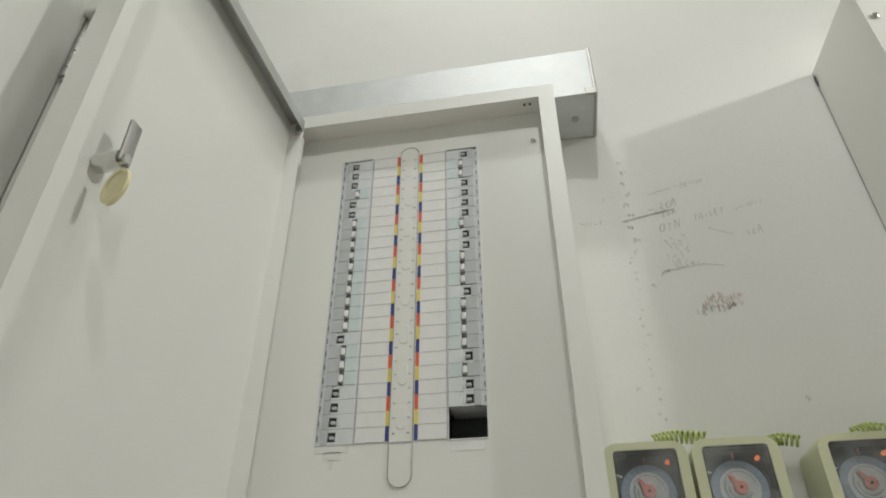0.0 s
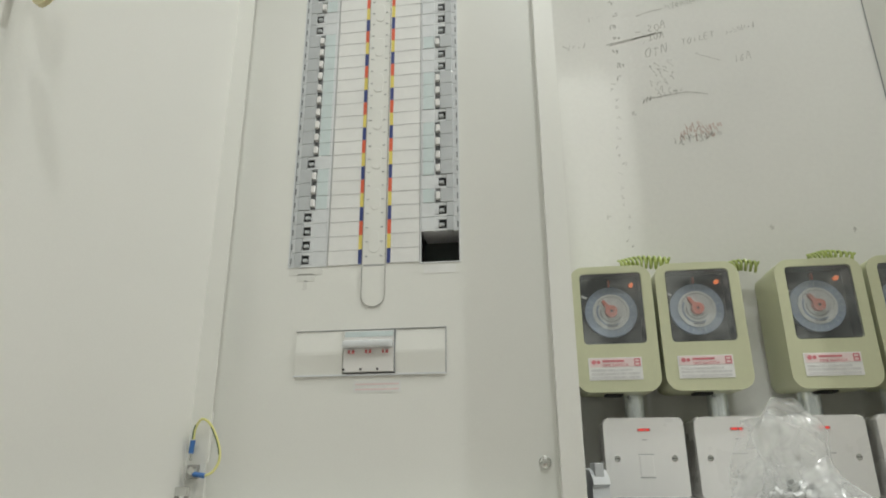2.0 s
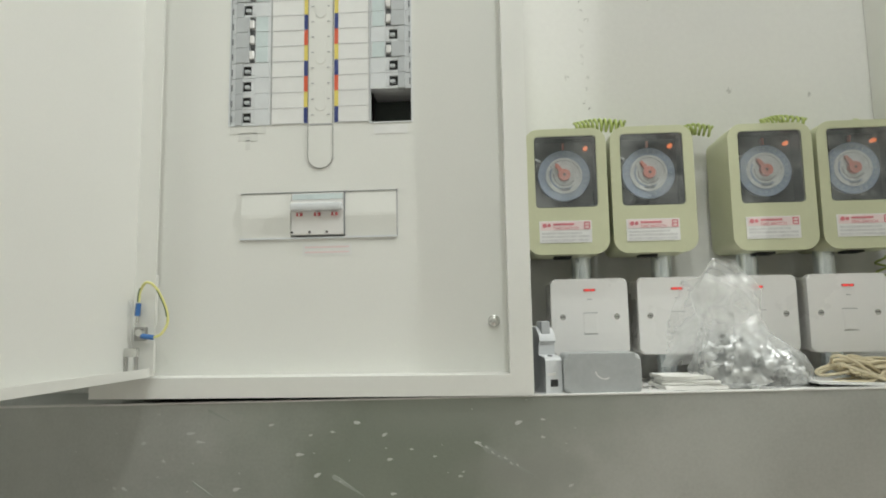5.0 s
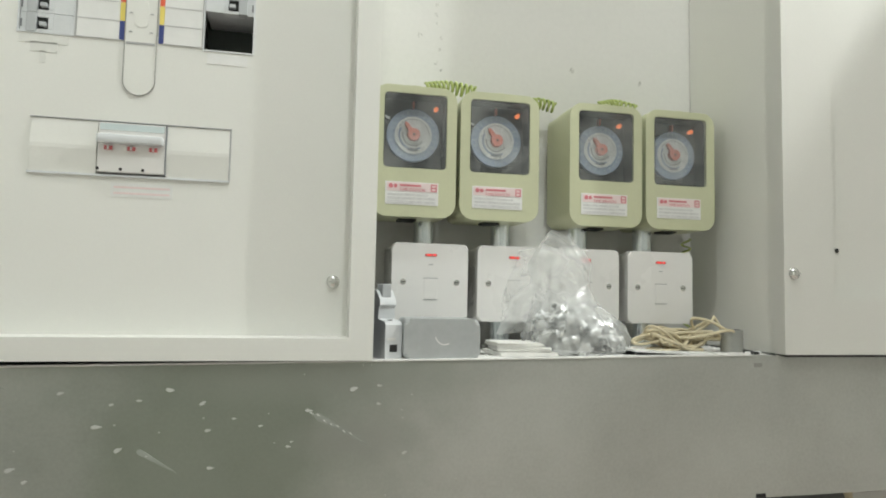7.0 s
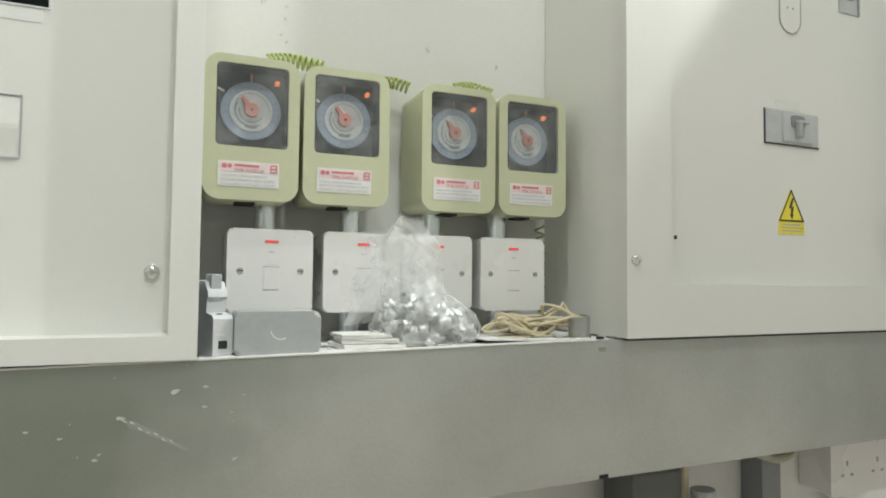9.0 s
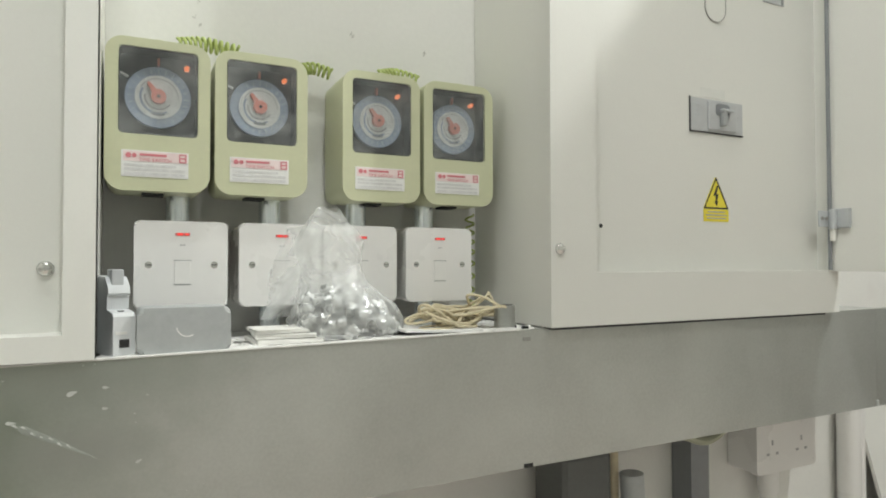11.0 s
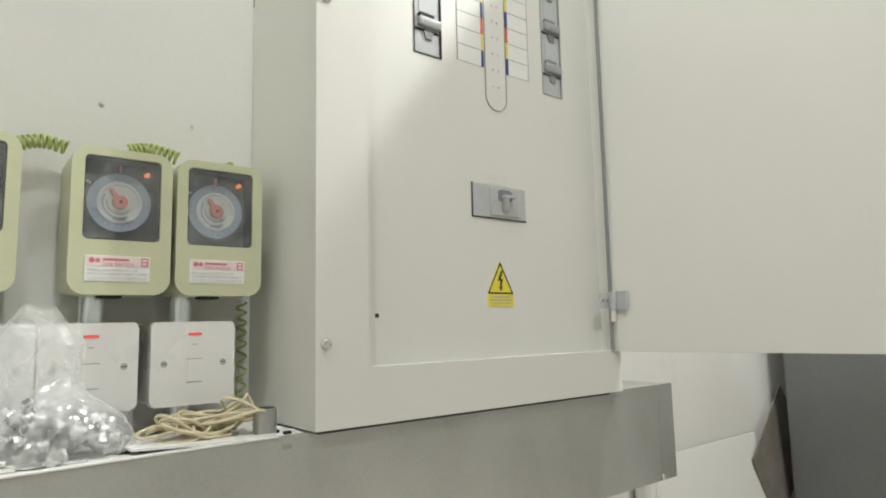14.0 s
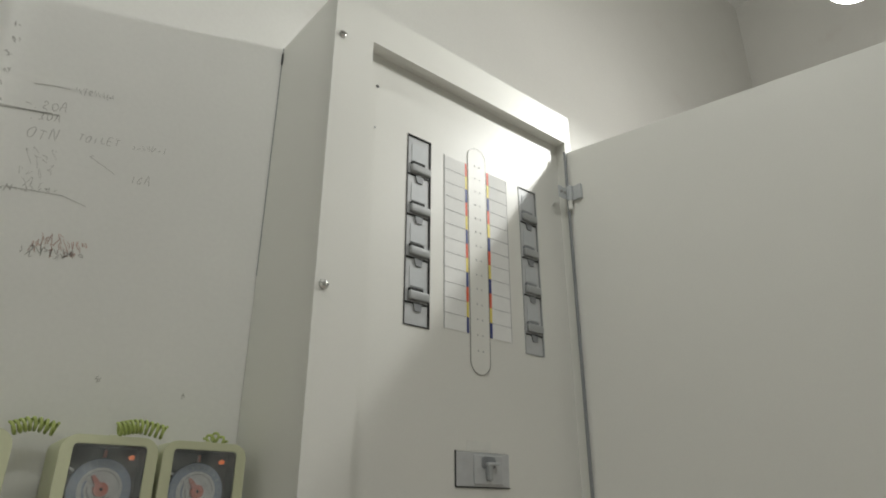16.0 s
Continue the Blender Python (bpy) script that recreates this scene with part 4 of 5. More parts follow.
sl = part("sign_text_panel", box(B(), 0.6625, 0.7090, R_PANEL - 0.0008, R_PANEL, 0.8465, 0.8630), M_SIGN, rb, "yellow caption plate")
for z, w in ((0.8592, 0.016), (0.8550, 0.020), (0.8508, 0.018)):
    part("print_bar", box(B(), 0.6857 - w, 0.6857 + w, R_PANEL - 0.0011, R_PANEL - 0.0006, z - 0.0008, z + 0.0008), M_GREYINK, sl)
for z in (0.807, 1.185, 1.560):
    screw(rb, 0.414, R_FRONT - 0.001, z, 0.0062)
for x, z in ((0.490, 0.836), (0.490, 1.519)):
    part("panel_hole", rod(B(), (x, R_PANEL - 0.0006, z), (x, R_PANEL + 0.001, z), 0.0026, seg=12), M_INK, rb)
part("rivet", rod(B(), (0.489, R_PANEL - 0.0006, 1.447), (0.489, R_PANEL, 1.447), 0.0016, seg=10), M_GREYINK, rb)
part("case_gap", box(B(), RX0 - 0.0005, RX0 + 0.0004, WALL - 0.0028, WALL - 0.0012, 1.24, RZ1), M_MCCB, rb)
# solid black strip draws the shadow line between case and trunking
part("foot_gap_shade", box(B(), RX0 + 0.004, RX1 - 0.030, R_FRONT + 0.0015, R_FRONT + 0.020, 0.7168, RZ0 - 0.0002), M_INK, rb, "black strip painted in as the shade under the case")
part("wire_clip", box(B(), RX0 - 0.0028, RX0 - 0.001, WALL - 0.008, WALL - 0.003, 1.602, 1.624, 0.001), M_INK, rb, "small black wire clip")
# door
RHX, RHY = 0.897, R_FRONT - 0.004
rdoor = part("door", box(B(), 0.0, 0.0015, -0.515, 0.004, 0.779, 1.552, 0.0006), M_ENAMEL_R, rb, "ivory steel door standing open")
rdoor.location, rdoor.rotation_euler = (RHX, RHY, 0), (0, 0, radians(12.5))
bm = box(B(), 0.0015, 0.018, -0.515, 0.004, 0.779, 0.7805)
box(bm, 0.0015, 0.018, -0.515, 0.004, 1.5505, 1.552)
box(bm, 0.0015, 0.018, -0.515, -0.5135, 0.7805, 1.5505)
box(bm, 0.0015, 0.018, 0.0025, 0.004, 0.7805, 1.5505)
part("door_fold", bm, M_ENAMEL_R, rdoor)
# thin dark rod puts the shade of the hinge groove into shape and colour
part("hinge_groove_shade", rod(B(), (RHX - 0.005, R_FRONT - 0.002, 0.781), (RHX - 0.005, R_FRONT - 0.002, 1.551), 0.0028, seg=12), M_MCCB, rb, "dark rod in place of the shaded groove along the hinge side")
for z in (0.853, 1.462):
    bm = box(B(), RHX - 0.030, RHX - 0.008, R_FRONT - 0.003, R_FRONT - 0.0005, z - 0.010, z + 0.013, 0.001)
    rod(bm, (RHX - 0.006, R_FRONT - 0.007, z - 0.013), (RHX - 0.006, R_FRONT - 0.007, z + 0.015), 0.0055, seg=14)
    box(bm, RHX - 0.002, RHX + 0.004, R_FRONT - 0.028, R_FRONT - 0.006, z - 0.012, z + 0.016, 0.001)
    part("hinge", bm, M_BREAKERD, rb, "zinc plated lift-off hinge")
    for dx in (-0.024, -0.015):
        part("hinge_rivet", rod(B(), (RHX + dx, R_FRONT - 0.0048, z + 0.002), (RHX + dx, R_FRONT - 0.002, z + 0.002), 0.0026, seg=10), M_STEEL, rb)
    part("hinge_pin_tip", rod(B(), (RHX - 0.006, R_FRONT - 0.007, z - 0.030), (RHX - 0.006, R_FRONT - 0.007, z - 0.013), 0.004, seg=12), M_ENAMEL_R, rb)
bm = rod(B(), (-0.014, -0.435, 1.17), (0.0, -0.435, 1.17), 0.010, seg=18)
part("lock_barrel", bm, M_CHROME, rdoor, "chrome cam lock")

# ---- fused spurs ----
spur = thing("fused_spur", "white switched fused spur with a lit red neon", "switch plate", group="row of fused spurs")
part("back_box", prism(B(), rounded(0.083, 0.083, 0.005), 0.0085, WALL - 0.0015), M_PLATE, spur)
plate = part("plate", prism(B(), rounded(0.086, 0.086, 0.0055), 0.0, 0.0095, 0, 0, 0.0022, 3), M_PLATE, spur)
part("rocker", prism(B(), rounded(0.0145, 0.0225, 0.001, 2), -0.0005, 0.001, 0.0005, -0.0075, 0.0003), M_PLATE, spur)
part("rocker_gap", box(B(), -0.0075, 0.0085, -0.0002, 0.0006, 0.0036, 0.0047), M_GREYINK, spur)
part("rocker_gap", box(B(), -0.0075, 0.0085, -0.0002, 0.0006, -0.0200, -0.0191), M_GREYINK, spur)
bm = B()
ring(bm, rounded(0.024, 0.0165, 0.001, 2), rounded(0.0234, 0.0159, 0.0008, 2), -0.0002, 0.0006, 0.0005, 0.0150)
part("fuse_carrier", bm, M_PLATE, spur)
part("fuse_mark", box(B(), -0.0022, 0.0030, -0.0003, 0.0003, 0.0190, 0.0199), M_GREYINK, spur)
part("neon_bezel", prism(B(), rounded(0.0135, 0.0030, 0.0008, 2), -0.0004, 0.001, 0.0005, 0.0300), M_REDINK, spur)
for x, w in ((-0.0018, 0.0052), (0.0042, 0.0030)):
    part("neon", prism(B(), rounded(w, 0.0022, 0.0008, 2), -0.0008, 0.001, x, 0.0300), M_NEON, spur, "glowing red neon lens")
for x in (-0.03015, 0.03015):
    bm = rod(B(), (x, -0.0004, 0), (x, 0.002, 0), 0.0033, seg=16)
    part("screw", bm, M_CHROME, spur)
    part("screw_slot", box(B(), x - 0.0028, x + 0.0028, -0.0006, -0.0002, -0.0004, 0.0004), M_INK, spur)
SPURS = (0.0300, 0.1273, 0.2150, 0.3125)
spur.matrix_world = pose(SPURS[0], 0, 0.790)
for x in SPURS[1:]:
    copy_thing(spur, pose(x, 0, 0.790))

# ---- conduit stubs ----
con = thing("conduit_stub", "short zinc conduit between time switch and spur", "conduit", group="conduit stubs")
part("pipe", rod(B(), (0, 0, -0.030), (0, 0, 0.030), 0.0116, seg=20), M_PIPE, con)
part("lock_ring", rod(B(), (0, 0, -0.0275), (0, 0, -0.0225), 0.0140, seg=6), M_PIPE, con)
con.matrix_world = pose(SPURS[0] - 0.002, 0.036, 0.846)
for x in (0.1215, 0.2210, 0.3085):
    copy_thing(con, pose(x, 0.036, 0.846))
for x in SPURS:
    copy_thing(con, pose(x - 0.005, 0.034, 0.733)).scale = (1, 1, 0.62)

# ---- time switches ----
ts = thing("time_switch", "pale green plastic time switch with a clear dial window", "time switch", group="row of time switches")
TW, TH = 0.0925, 0.145
part("back_case", prism(B(), rounded(TW - 0.004, TH - 0.004, 0.011), 0.028, WALL - 0.013), M_GREEN, ts)
part("wall_spacer", box(B(), -0.025, 0.025, WALL - 0.0135, WALL - 0.0015, -0.055, 0.055), M_BLACK, ts)
WIN = (0.070, 0.083, 0.0225)     # window width, height and middle above the case's middle
bm = B()
out = rounded(TW, TH, 0.016, 8)
inn = [(x, z + WIN[2]) for x, z in rounded(WIN[0], WIN[1], 0.005, 8)]
ring(bm, out, inn, -0.014, 0.031)
bmesh.ops.bevel(bm, geom=[e for e in bm.edges if all(abs(v.co.y + 0.014) < 1e-5 for v in e.verts) and all((abs(v.co.x) > WIN[0] / 2 + 0.001 or v.co.z < -0.021 or v.co.z > 0.0645) for v in e.verts) and len(e.link_faces) == 2 and e.calc_face_angle(0) > 0.5], offset=0.0092, segments=6, affect="EDGES", profile=0.5)
part("cover", bm, M_GREEN, ts)
bm = B()
ring(bm, [(x, z + WIN[2]) for x, z in rounded(WIN[0] - 0.0002, WIN[1] - 0.0002, 0.0049, 8)], [(x, z + WIN[2]) for x, z in rounded(WIN[0] - 0.0024, WIN[1] - 0.0024, 0.0040, 8)], -0.0105, 0.0095)
part("window_lining", bm, M_DARK, ts, "dark lining of the dial recess")
part("dial_plate", box(B(), -WIN[0] / 2, WIN[0] / 2, 0.0085, 0.010, WIN[2] - WIN[1] / 2, WIN[2] + WIN[1] / 2), M_DARK, ts)
DZ = 0.0215
dial = part("dial", rod(B(), (0, 0.003, DZ), (0, 0.0085, DZ), 0.0298, 0.0298, 48), M_DIAL, ts, "blue-grey ring dial")
part("dial_face", rod(B(), (0, 0.0020, DZ), (0, 0.0031, DZ), 0.0212, 0.0212, 40), M_DIALW, dial, "white inner dial")
for r0, r1, a0, a1, mt in ((0.0150, 0.0170, 150, 300, M_DIAL), (0.0112, 0.0128, 170, 330, M_GREYINK), (0.0150, 0.0185, 250, 290, M_MCCB), (0.0176, 0.0184, 0, 150, M_GREYINK)):
    bm = B()
    n = 24
    rows = [[bm.verts.new((r * math.cos(radians(a0 + (a1 - a0) * k / n)), 0.00185, DZ + r * math.sin(radians(a0 + (a1 - a0) * k / n)))) for k in range(n + 1)] for r in (r0, r1)]
    for k in range(n):
        bm.faces.new((rows[0][k], rows[0][k + 1], rows[1][k + 1], rows[1][k]))
    part("dial_print", bm, mt, dial)
tick = mesh_of("hour_mark", box(B(), -0.0003, 0.0003, -0.0003, 0.0002, 0.0232, 0.0275), M_BLUEWIN)
for k in range(24):
    o = piece("hour_mark", tick, dial, (0, 0.0028, DZ))
    o.rotation_euler = (0, radians(15 * k), 0)
hub = part("pointer", rod(B(), (0, -0.003, DZ), (0, 0.002, DZ), 0.0068, 0.0072, 24), M_ORANGE, ts, "orange-red pointer knob")
bm = prism(B(), [(-0.0032, 0), (0.0032, 0), (0.0017, 0.0150), (0, 0.0168), (-0.0017, 0.0150)], -0.0024, 0.0015)
bmesh.ops.transform(bm, matrix=Matrix.Translation((0, 0, DZ)) @ Matrix.Rotation(radians(-36), 4, "Y"), verts=bm.verts)
part("pointer_arm", bm, M_ORANGE, hub)
part("hub_hole", rod(B(), (0, -0.0034, DZ), (0, -0.0028, DZ), 0.0016, seg=12), M_BLACK, hub)
bm = box(B(), -0.0010, 0.0010, 0.0035, 0.0088, DZ + 0.0312, DZ + 0.0385)
part("top_marker", bm, M_ORANGE, ts)
bm = B()
rod(bm, (-0.0350, 0.004, DZ + 0.0215), (-0.0270, 0.002, DZ + 0.0170), 0.0013, seg=8)
part("tripper", bm, M_PLATE, ts)
part("pilot_lens", rod(B(), (0.0260, 0.002, DZ + 0.0320), (0.0260, 0.0086, DZ + 0.0320), 0.0027, seg=5), M_AMBER, ts, "glowing amber pilot lamp")
pane = part("window", box(B(), -WIN[0] / 2 + 0.0006, WIN[0] / 2 - 0.0006, -0.0154, -0.0132, WIN[2] - WIN[1] / 2 + 0.0006, WIN[2] + WIN[1] / 2 - 0.0006, 0.0010), M_GLASS, ts, "clear plastic window with bevelled edges")
pane.visible_shadow = False
nl = part("name_label", box(B(), -0.0285, 0.0300, -0.0146, -0.0138, -0.0595, -0.0345), M_PAPER, ts, "white label with red heading")
part("heading_band", box(B(), -0.0270, 0.0290, -0.0149, -0.0144, -0.0450, -0.0355), M_PINK, nl)
part("badge", rod(B(), (-0.0225, -0.0152, -0.0395), (-0.0225, -0.0147, -0.0395), 0.0025, seg=16), M_REDLAB, nl)
part("badge", rod(B(), (-0.0175, -0.0152, -0.0395), (-0.0175, -0.0147, -0.0395), 0.0021, seg=16), M_REDLAB, nl)
part("print_bar", box(B(), -0.0130, 0.0105, -0.0152, -0.0147, -0.0396, -0.0374), M_REDLAB, nl)
letters("TIME SWITCH", 0.0046, M_REDLAB, nl, (-0.0135, -0.01495, -0.0447))
bm = B()
ring(bm, rounded(0.0066, 0.0082, 0.0006, 2), rounded(0.0044, 0.0060, 0.0004, 2), -0.0152, -0.0147, 0.0248, -0.0402)
box(bm, 0.0222, 0.0274, -0.0152, -0.0147, -0.0408, -0.0396)
part("stamp", bm, M_REDLAB, nl)
for z in (-0.0485, -0.0525, -0.0565):
    part("print_bar", box(B(), -0.0260, 0.0270 - (0.008 if z > -0.05 else 0), -0.0149, -0.0144, z - 0.0012, z + 0.0012), M_LABGREY, nl)
nl.location.x = -0.0035
part("bottom_latch", box(B(), -0.014, 0.006, 0.004, 0.024, -TH / 2 - 0.0025, -TH / 2 + 0.002, 0.001), M_BLACK, ts)
bm = box(B(), -0.004, 0.004, -0.0135, -0.006, TH / 2 - 0.003, TH / 2 + 0.001, 0.001)
part("top_latch", bm, M_GREEN, ts)
SWITCHES = ((0.0075, 0.0), (0.1045, 0.0), (0.2375, 0.006), (0.3350, 0.006))
TZ = 0.9325
ts.matrix_world = pose(SWITCHES[0][0], 0, TZ)
for x, y in SWITCHES[1:]:
    copy_thing(ts, pose(x, y, TZ))

# ---- curly earth cables along the tops ----
def coil(pts, r, wire, turns, name, label):
    """A helix that follows a line of points."""
    line = smooth_path(pts, 24)
    n = int(turns * 12)
    out = []
    for k in range(n + 1):
        s = k / n * (len(line) - 1)
        i = min(int(s), len(line) - 2)
        p = line[i].lerp(line[i + 1], s - i)
        d = (line[i + 1] - line[i]).normalized()
        a = d.cross(Vector((0.05, 1, 0.1))).normalized()
        b = d.cross(a)
        q = 2 * math.pi * turns * k / n
        out.append(p + r * (math.cos(q) * a + math.sin(q) * b))
    return single(name, tube(B(), out, wire, 6), M_CURLY, label, "cable", group="curly earth cables")


coil([(0.028, 0.040, 1.020), (0.055, 0.042, 1.025), (0.088, 0.040, 1.021)], 0.0072, 0.0017, 11, "curly_cable", "lime green curly cable over the time switches")
coil([(0.153, 0.045, 1.011), (0.172, 0.047, 1.017), (0.194, 0.046, 1.013)], 0.0062, 0.0017, 8, "curly_cable", "lime green curly cable over the time switches")
coil([(0.252, 0.042, 1.017), (0.275, 0.044, 1.022), (0.303, 0.042, 1.017)], 0.0068, 0.0017, 10, "curly_cable", "lime green curly cable over the time switches")
coil([(0.352, 0.046, 1.010), (0.364, 0.048, 1.017), (0.378, 0.050, 1.009)], 0.005, 0.0015, 4, "curly_cable", "end of a lime green curly cable")
coil([(0.386, 0.060, 0.856), (0.388, 0.062, 0.80), (0.386, 0.060, 0.722)], 0.0055, 0.0014, 9, "curly_cable", "green curly cable hanging beside the board")

# ---- loose things on the trunking ----
lid = thing("grey_junction_lid", "dusty grey plastic junction box lid standing on edge", "box", (0.027, -0.083, top_at(0.027)))
bm = prism(B(), rounded(0.076, 0.040, 0.006), 0, 0.042, 0, 0.020, 0.004, 3)
part("shell", bm, M_GREYBOX, lid)
bm = B()
n = 14
rows = [[bm.verts.new((0.002 + r * math.cos(radians(190 + 110 * k / n)), -0.0004, 0.024 + r * math.sin(radians(190 + 110 * k / n)))) for k in range(n + 1)] for r in (0.0085, 0.0096)]
for k in range(n):
    bm.faces.new((rows[0][k], rows[0][k + 1], rows[1][k + 1], rows[1][k]))
part("knockout_arc", bm, M_PLATE, lid)

lb2 = thing("loose_breaker", "loose light grey single-pole breaker standing on end", "circuit breaker", (-0.0255, -0.060, top_at(-0.02)), 17)
bm = prism(B(), [(-0.018, 0), (0.034, 0), (0.034, 0.068), (0.006, 0.067), (-0.003, 0.058), (-0.004, 0.053), (-0.001, 0.051), (0.000, 0.039), (-0.015, 0.037), (-0.018, 0.034)], -0.0088, 0.0088)
bmesh.ops.rotate(bm, matrix=Matrix.Rotation(radians(90), 3, "Z"), verts=bm.verts)
part("body", bm, M_BREAKER, lb2)
part("terminal_hole", box(B(), -0.004, 0.004, -0.0186, -0.017, 0.008, 0.015, 0.0005), M_INK, lb2)
part("screw_hole", rod(B(), (0, -0.008, 0.0372), (0, -0.008, 0.0384), 0.0028, seg=12), M_INK, lb2)
bm = box(B(), -0.0055, 0.0045, -0.001, 0.012, 0.060, 0.0735, 0.001)
part("toggle", bm, M_BREAKERD, lb2)
part("name_plate", box(B(), -0.007, 0.002, -0.0185, -0.0175, 0.019, 0.0215), M_PAPER, lb2)

T = top_at(0.14) + 0.0004
cards = thing("card_offcuts", "stack of torn whitish card offcuts", "cardboard", (0.118, -0.036, T))
for k, (x0, x1, y0, y1, a) in enumerate(((-0.030, 0.034, -0.034, 0.020, 3), (-0.026, 0.030, -0.030, 0.014, -4), (-0.028, 0.022, -0.024, 0.020, 2))):
    q = box(B(), x0, x1, y0, y1, 0.0045 * k, 0.0045 * k + 0.0042, 0.0008)
    bmesh.ops.rotate(q, matrix=Matrix.Rotation(radians(a), 3, "Z"), verts=q.verts)
    for v in q.verts:
        v.co += Vector((rnd.gauss(0, 0.0012), rnd.gauss(0, 0.0012), 0))
    part("card", q, M_CARD, cards, smooth=False)
T = top_at(0.275) + 0.0004
bm = prism(B(), [(-0.052, 0.0), (-0.046, -0.058), (0.040, -0.062), (0.050, -0.050), (0.052, 0.006)], 0, 0.0022)
for v in bm.verts:
    v.co = Vector((0.282 + v.co.x, -0.021 + v.co.z, T + 0.0006 + v.co.y + 0.06 * max(0, 0.01 - v.co.x)))
single("white_card", bm, M_PAPER, "white card lying flat under the coiled cord", "card", smooth=False)

# coil of cord
pts = []
loose = random.Random(21)
for turn in range(15):
    ax, ay = loose.uniform(0.020, 0.056), loose.uniform(0.010, 0.026)
    cx, cy = 0.304 + loose.uniform(-0.020, 0.022), -0.038 + loose.uniform(-0.014, 0.010)
    tip, lift = loose.uniform(-0.014, 0.014), 0.0046 + 0.0013 * turn
    for k in range(12):
        q = 2 * math.pi * k / 12.0
        z = lift + tip * math.cos(q) + 0.005 * math.sin(2 * q + turn) * (turn > 1) + loose.uniform(-0.0015, 0.0015)
        pts.append((cx + ax * math.cos(q), cy + ay * math.sin(q + 0.3 * turn), T + max(0.0046, z)))
pts += [(0.340, -0.030, T + 0.024), (0.328, -0.040, T + 0.038), (0.342, -0.052, T + 0.036), (0.360, -0.062, T + 0.025)]
single("cord_coil", tube(B(), smooth_path(pts, 4), 0.0016, 7), M_CORD, "loose coil of cream cord", "cord")
cp = thing("conduit_coupler", "short grey steel conduit coupler standing on end", "coupler", (0.366, -0.058, T + 0.001))
bm = rod(B(), (0, 0, 0), (0, 0, 0.026), 0.0118, seg=24)
part("sleeve", bm, M_GALV, cp)
for k in range(4):
    part("thread", rod(B(), (0, 0, 0.004 + 0.0055 * k), (0, 0, 0.0055 + 0.0055 * k), 0.0123, seg=24), M_GALV, cp)
part("bore", rod(B(), (0, 0, 0.0255), (0, 0, 0.0263), 0.0095, seg=20), M_BLACK, cp)
for k, (x, y) in enumerate(((0.383, -0.074), (0.391, -0.066), (0.377, -0.058), (0.387, -0.040))):
    bm = box(B(), x - 0.004, x + 0.004, y - 0.0025, y + 0.0025, T, T + 0.004, 0.0008)
    single("grit_lump", bm, M_BLACK if k % 2 == 0 else M_DUST, "small lump of debris on the trunking", "debris", group="debris")

# bag of zinc fittings
bag = thing("bag_of_fittings", "clear polythene bag half full of zinc conduit fittings", "plastic bag", (0.186, -0.038, top_at(0.186) + 0.0006))
bm = B()
NU, rings = 36, []
prof = [(0.0, 0.050, 0.036, 0.004), (0.006, 0.058, 0.043, 0.003), (0.018, 0.059, 0.045, 0.002), (0.032, 0.052, 0.041, -0.002), (0.044, 0.043, 0.034, -0.008), (0.056, 0.032, 0.025, -0.013), (0.070, 0.030, 0.020, -0.015),
        (0.084, 0.035, 0.020, -0.017), (0.098, 0.036, 0.018, -0.018), (0.110, 0.028, 0.012, -0.017), (0.120, 0.020, 0.008, -0.018), (0.131, 0.012, 0.004, -0.019)]
for z, a, b, lean in prof:
    row = []
    for k in range(NU):
        q = 2 * math.pi * k / NU
        wob = 1 + 0.12 * noise.noise(Vector((3 * math.cos(q), 3 * math.sin(q), z * 45))) + (0.16 * noise.noise(Vector((9 * math.cos(q), 9 * math.sin(q), z * 60))) if z > 0.03 else 0)
        row.append(bm.verts.new((a * wob * math.cos(q) + lean, b * wob * math.sin(q) + 0.05 * max(0, z - 0.05), z + 0.003 * math.sin(2 * q) * (z > 0.1))))
    rings.append(row)
for p, q in zip(rings, rings[1:]):
    for k in range(NU):
        bm.faces.new((p[k], p[(k + 1) % NU], q[(k + 1) % NU], q[k]))
bm.faces.new(list(reversed(rings[0])))
film = part("film", bm, M_FILM, bag, "crumpled clear polythene")
film.visible_shadow = False
bm = B()
flap = [[bm.verts.new(((-0.036 - 0.046 * u * (1 - 0.55 * v)) + 0.004 * math.sin(9 * v), 0.012 + 0.022 * u + 0.006 * math.sin(11 * v + 5 * u), 0.022 + 0.094 * v - 0.004 * u)) for v in (j / 10 for j in range(11))] for u in (i / 6 for i in range(7))]
for p, q in zip(flap, flap[1:]):
    for j in range(10):
        bm.faces.new((p[j], q[j], q[j + 1], p[j + 1]))
part("flap", bm, M_FILM, bag, "loose side flap of the bag").visible_shadow = False
bush = B()
ring(bush, [(0.0078 * math.cos(k * math.pi / 3), 0.0078 * math.sin(k * math.pi / 3)) for k in range(6)], [(0.0050 * math.cos(k * math.pi / 3), 0.0050 * math.sin(k * math.pi / 3)) for k in range(6)], -0.002, 0.002)
ring(bush, [(0.0064 * math.cos(k * math.pi / 6), 0.0064 * math.sin(k * math.pi / 6)) for k in range(12)], [(0.0050 * math.cos(k * math.pi / 6), 0.0050 * math.sin(k * math.pi / 6)) for k in range(12)], -0.010, -0.002)
bmesh.ops.scale(bush, vec=(0.72, 0.72, 0.72), verts=bush.verts)
bush_me = mesh_of("conduit_bush", bush, M_NUT)
rb2 = random.Random(11)
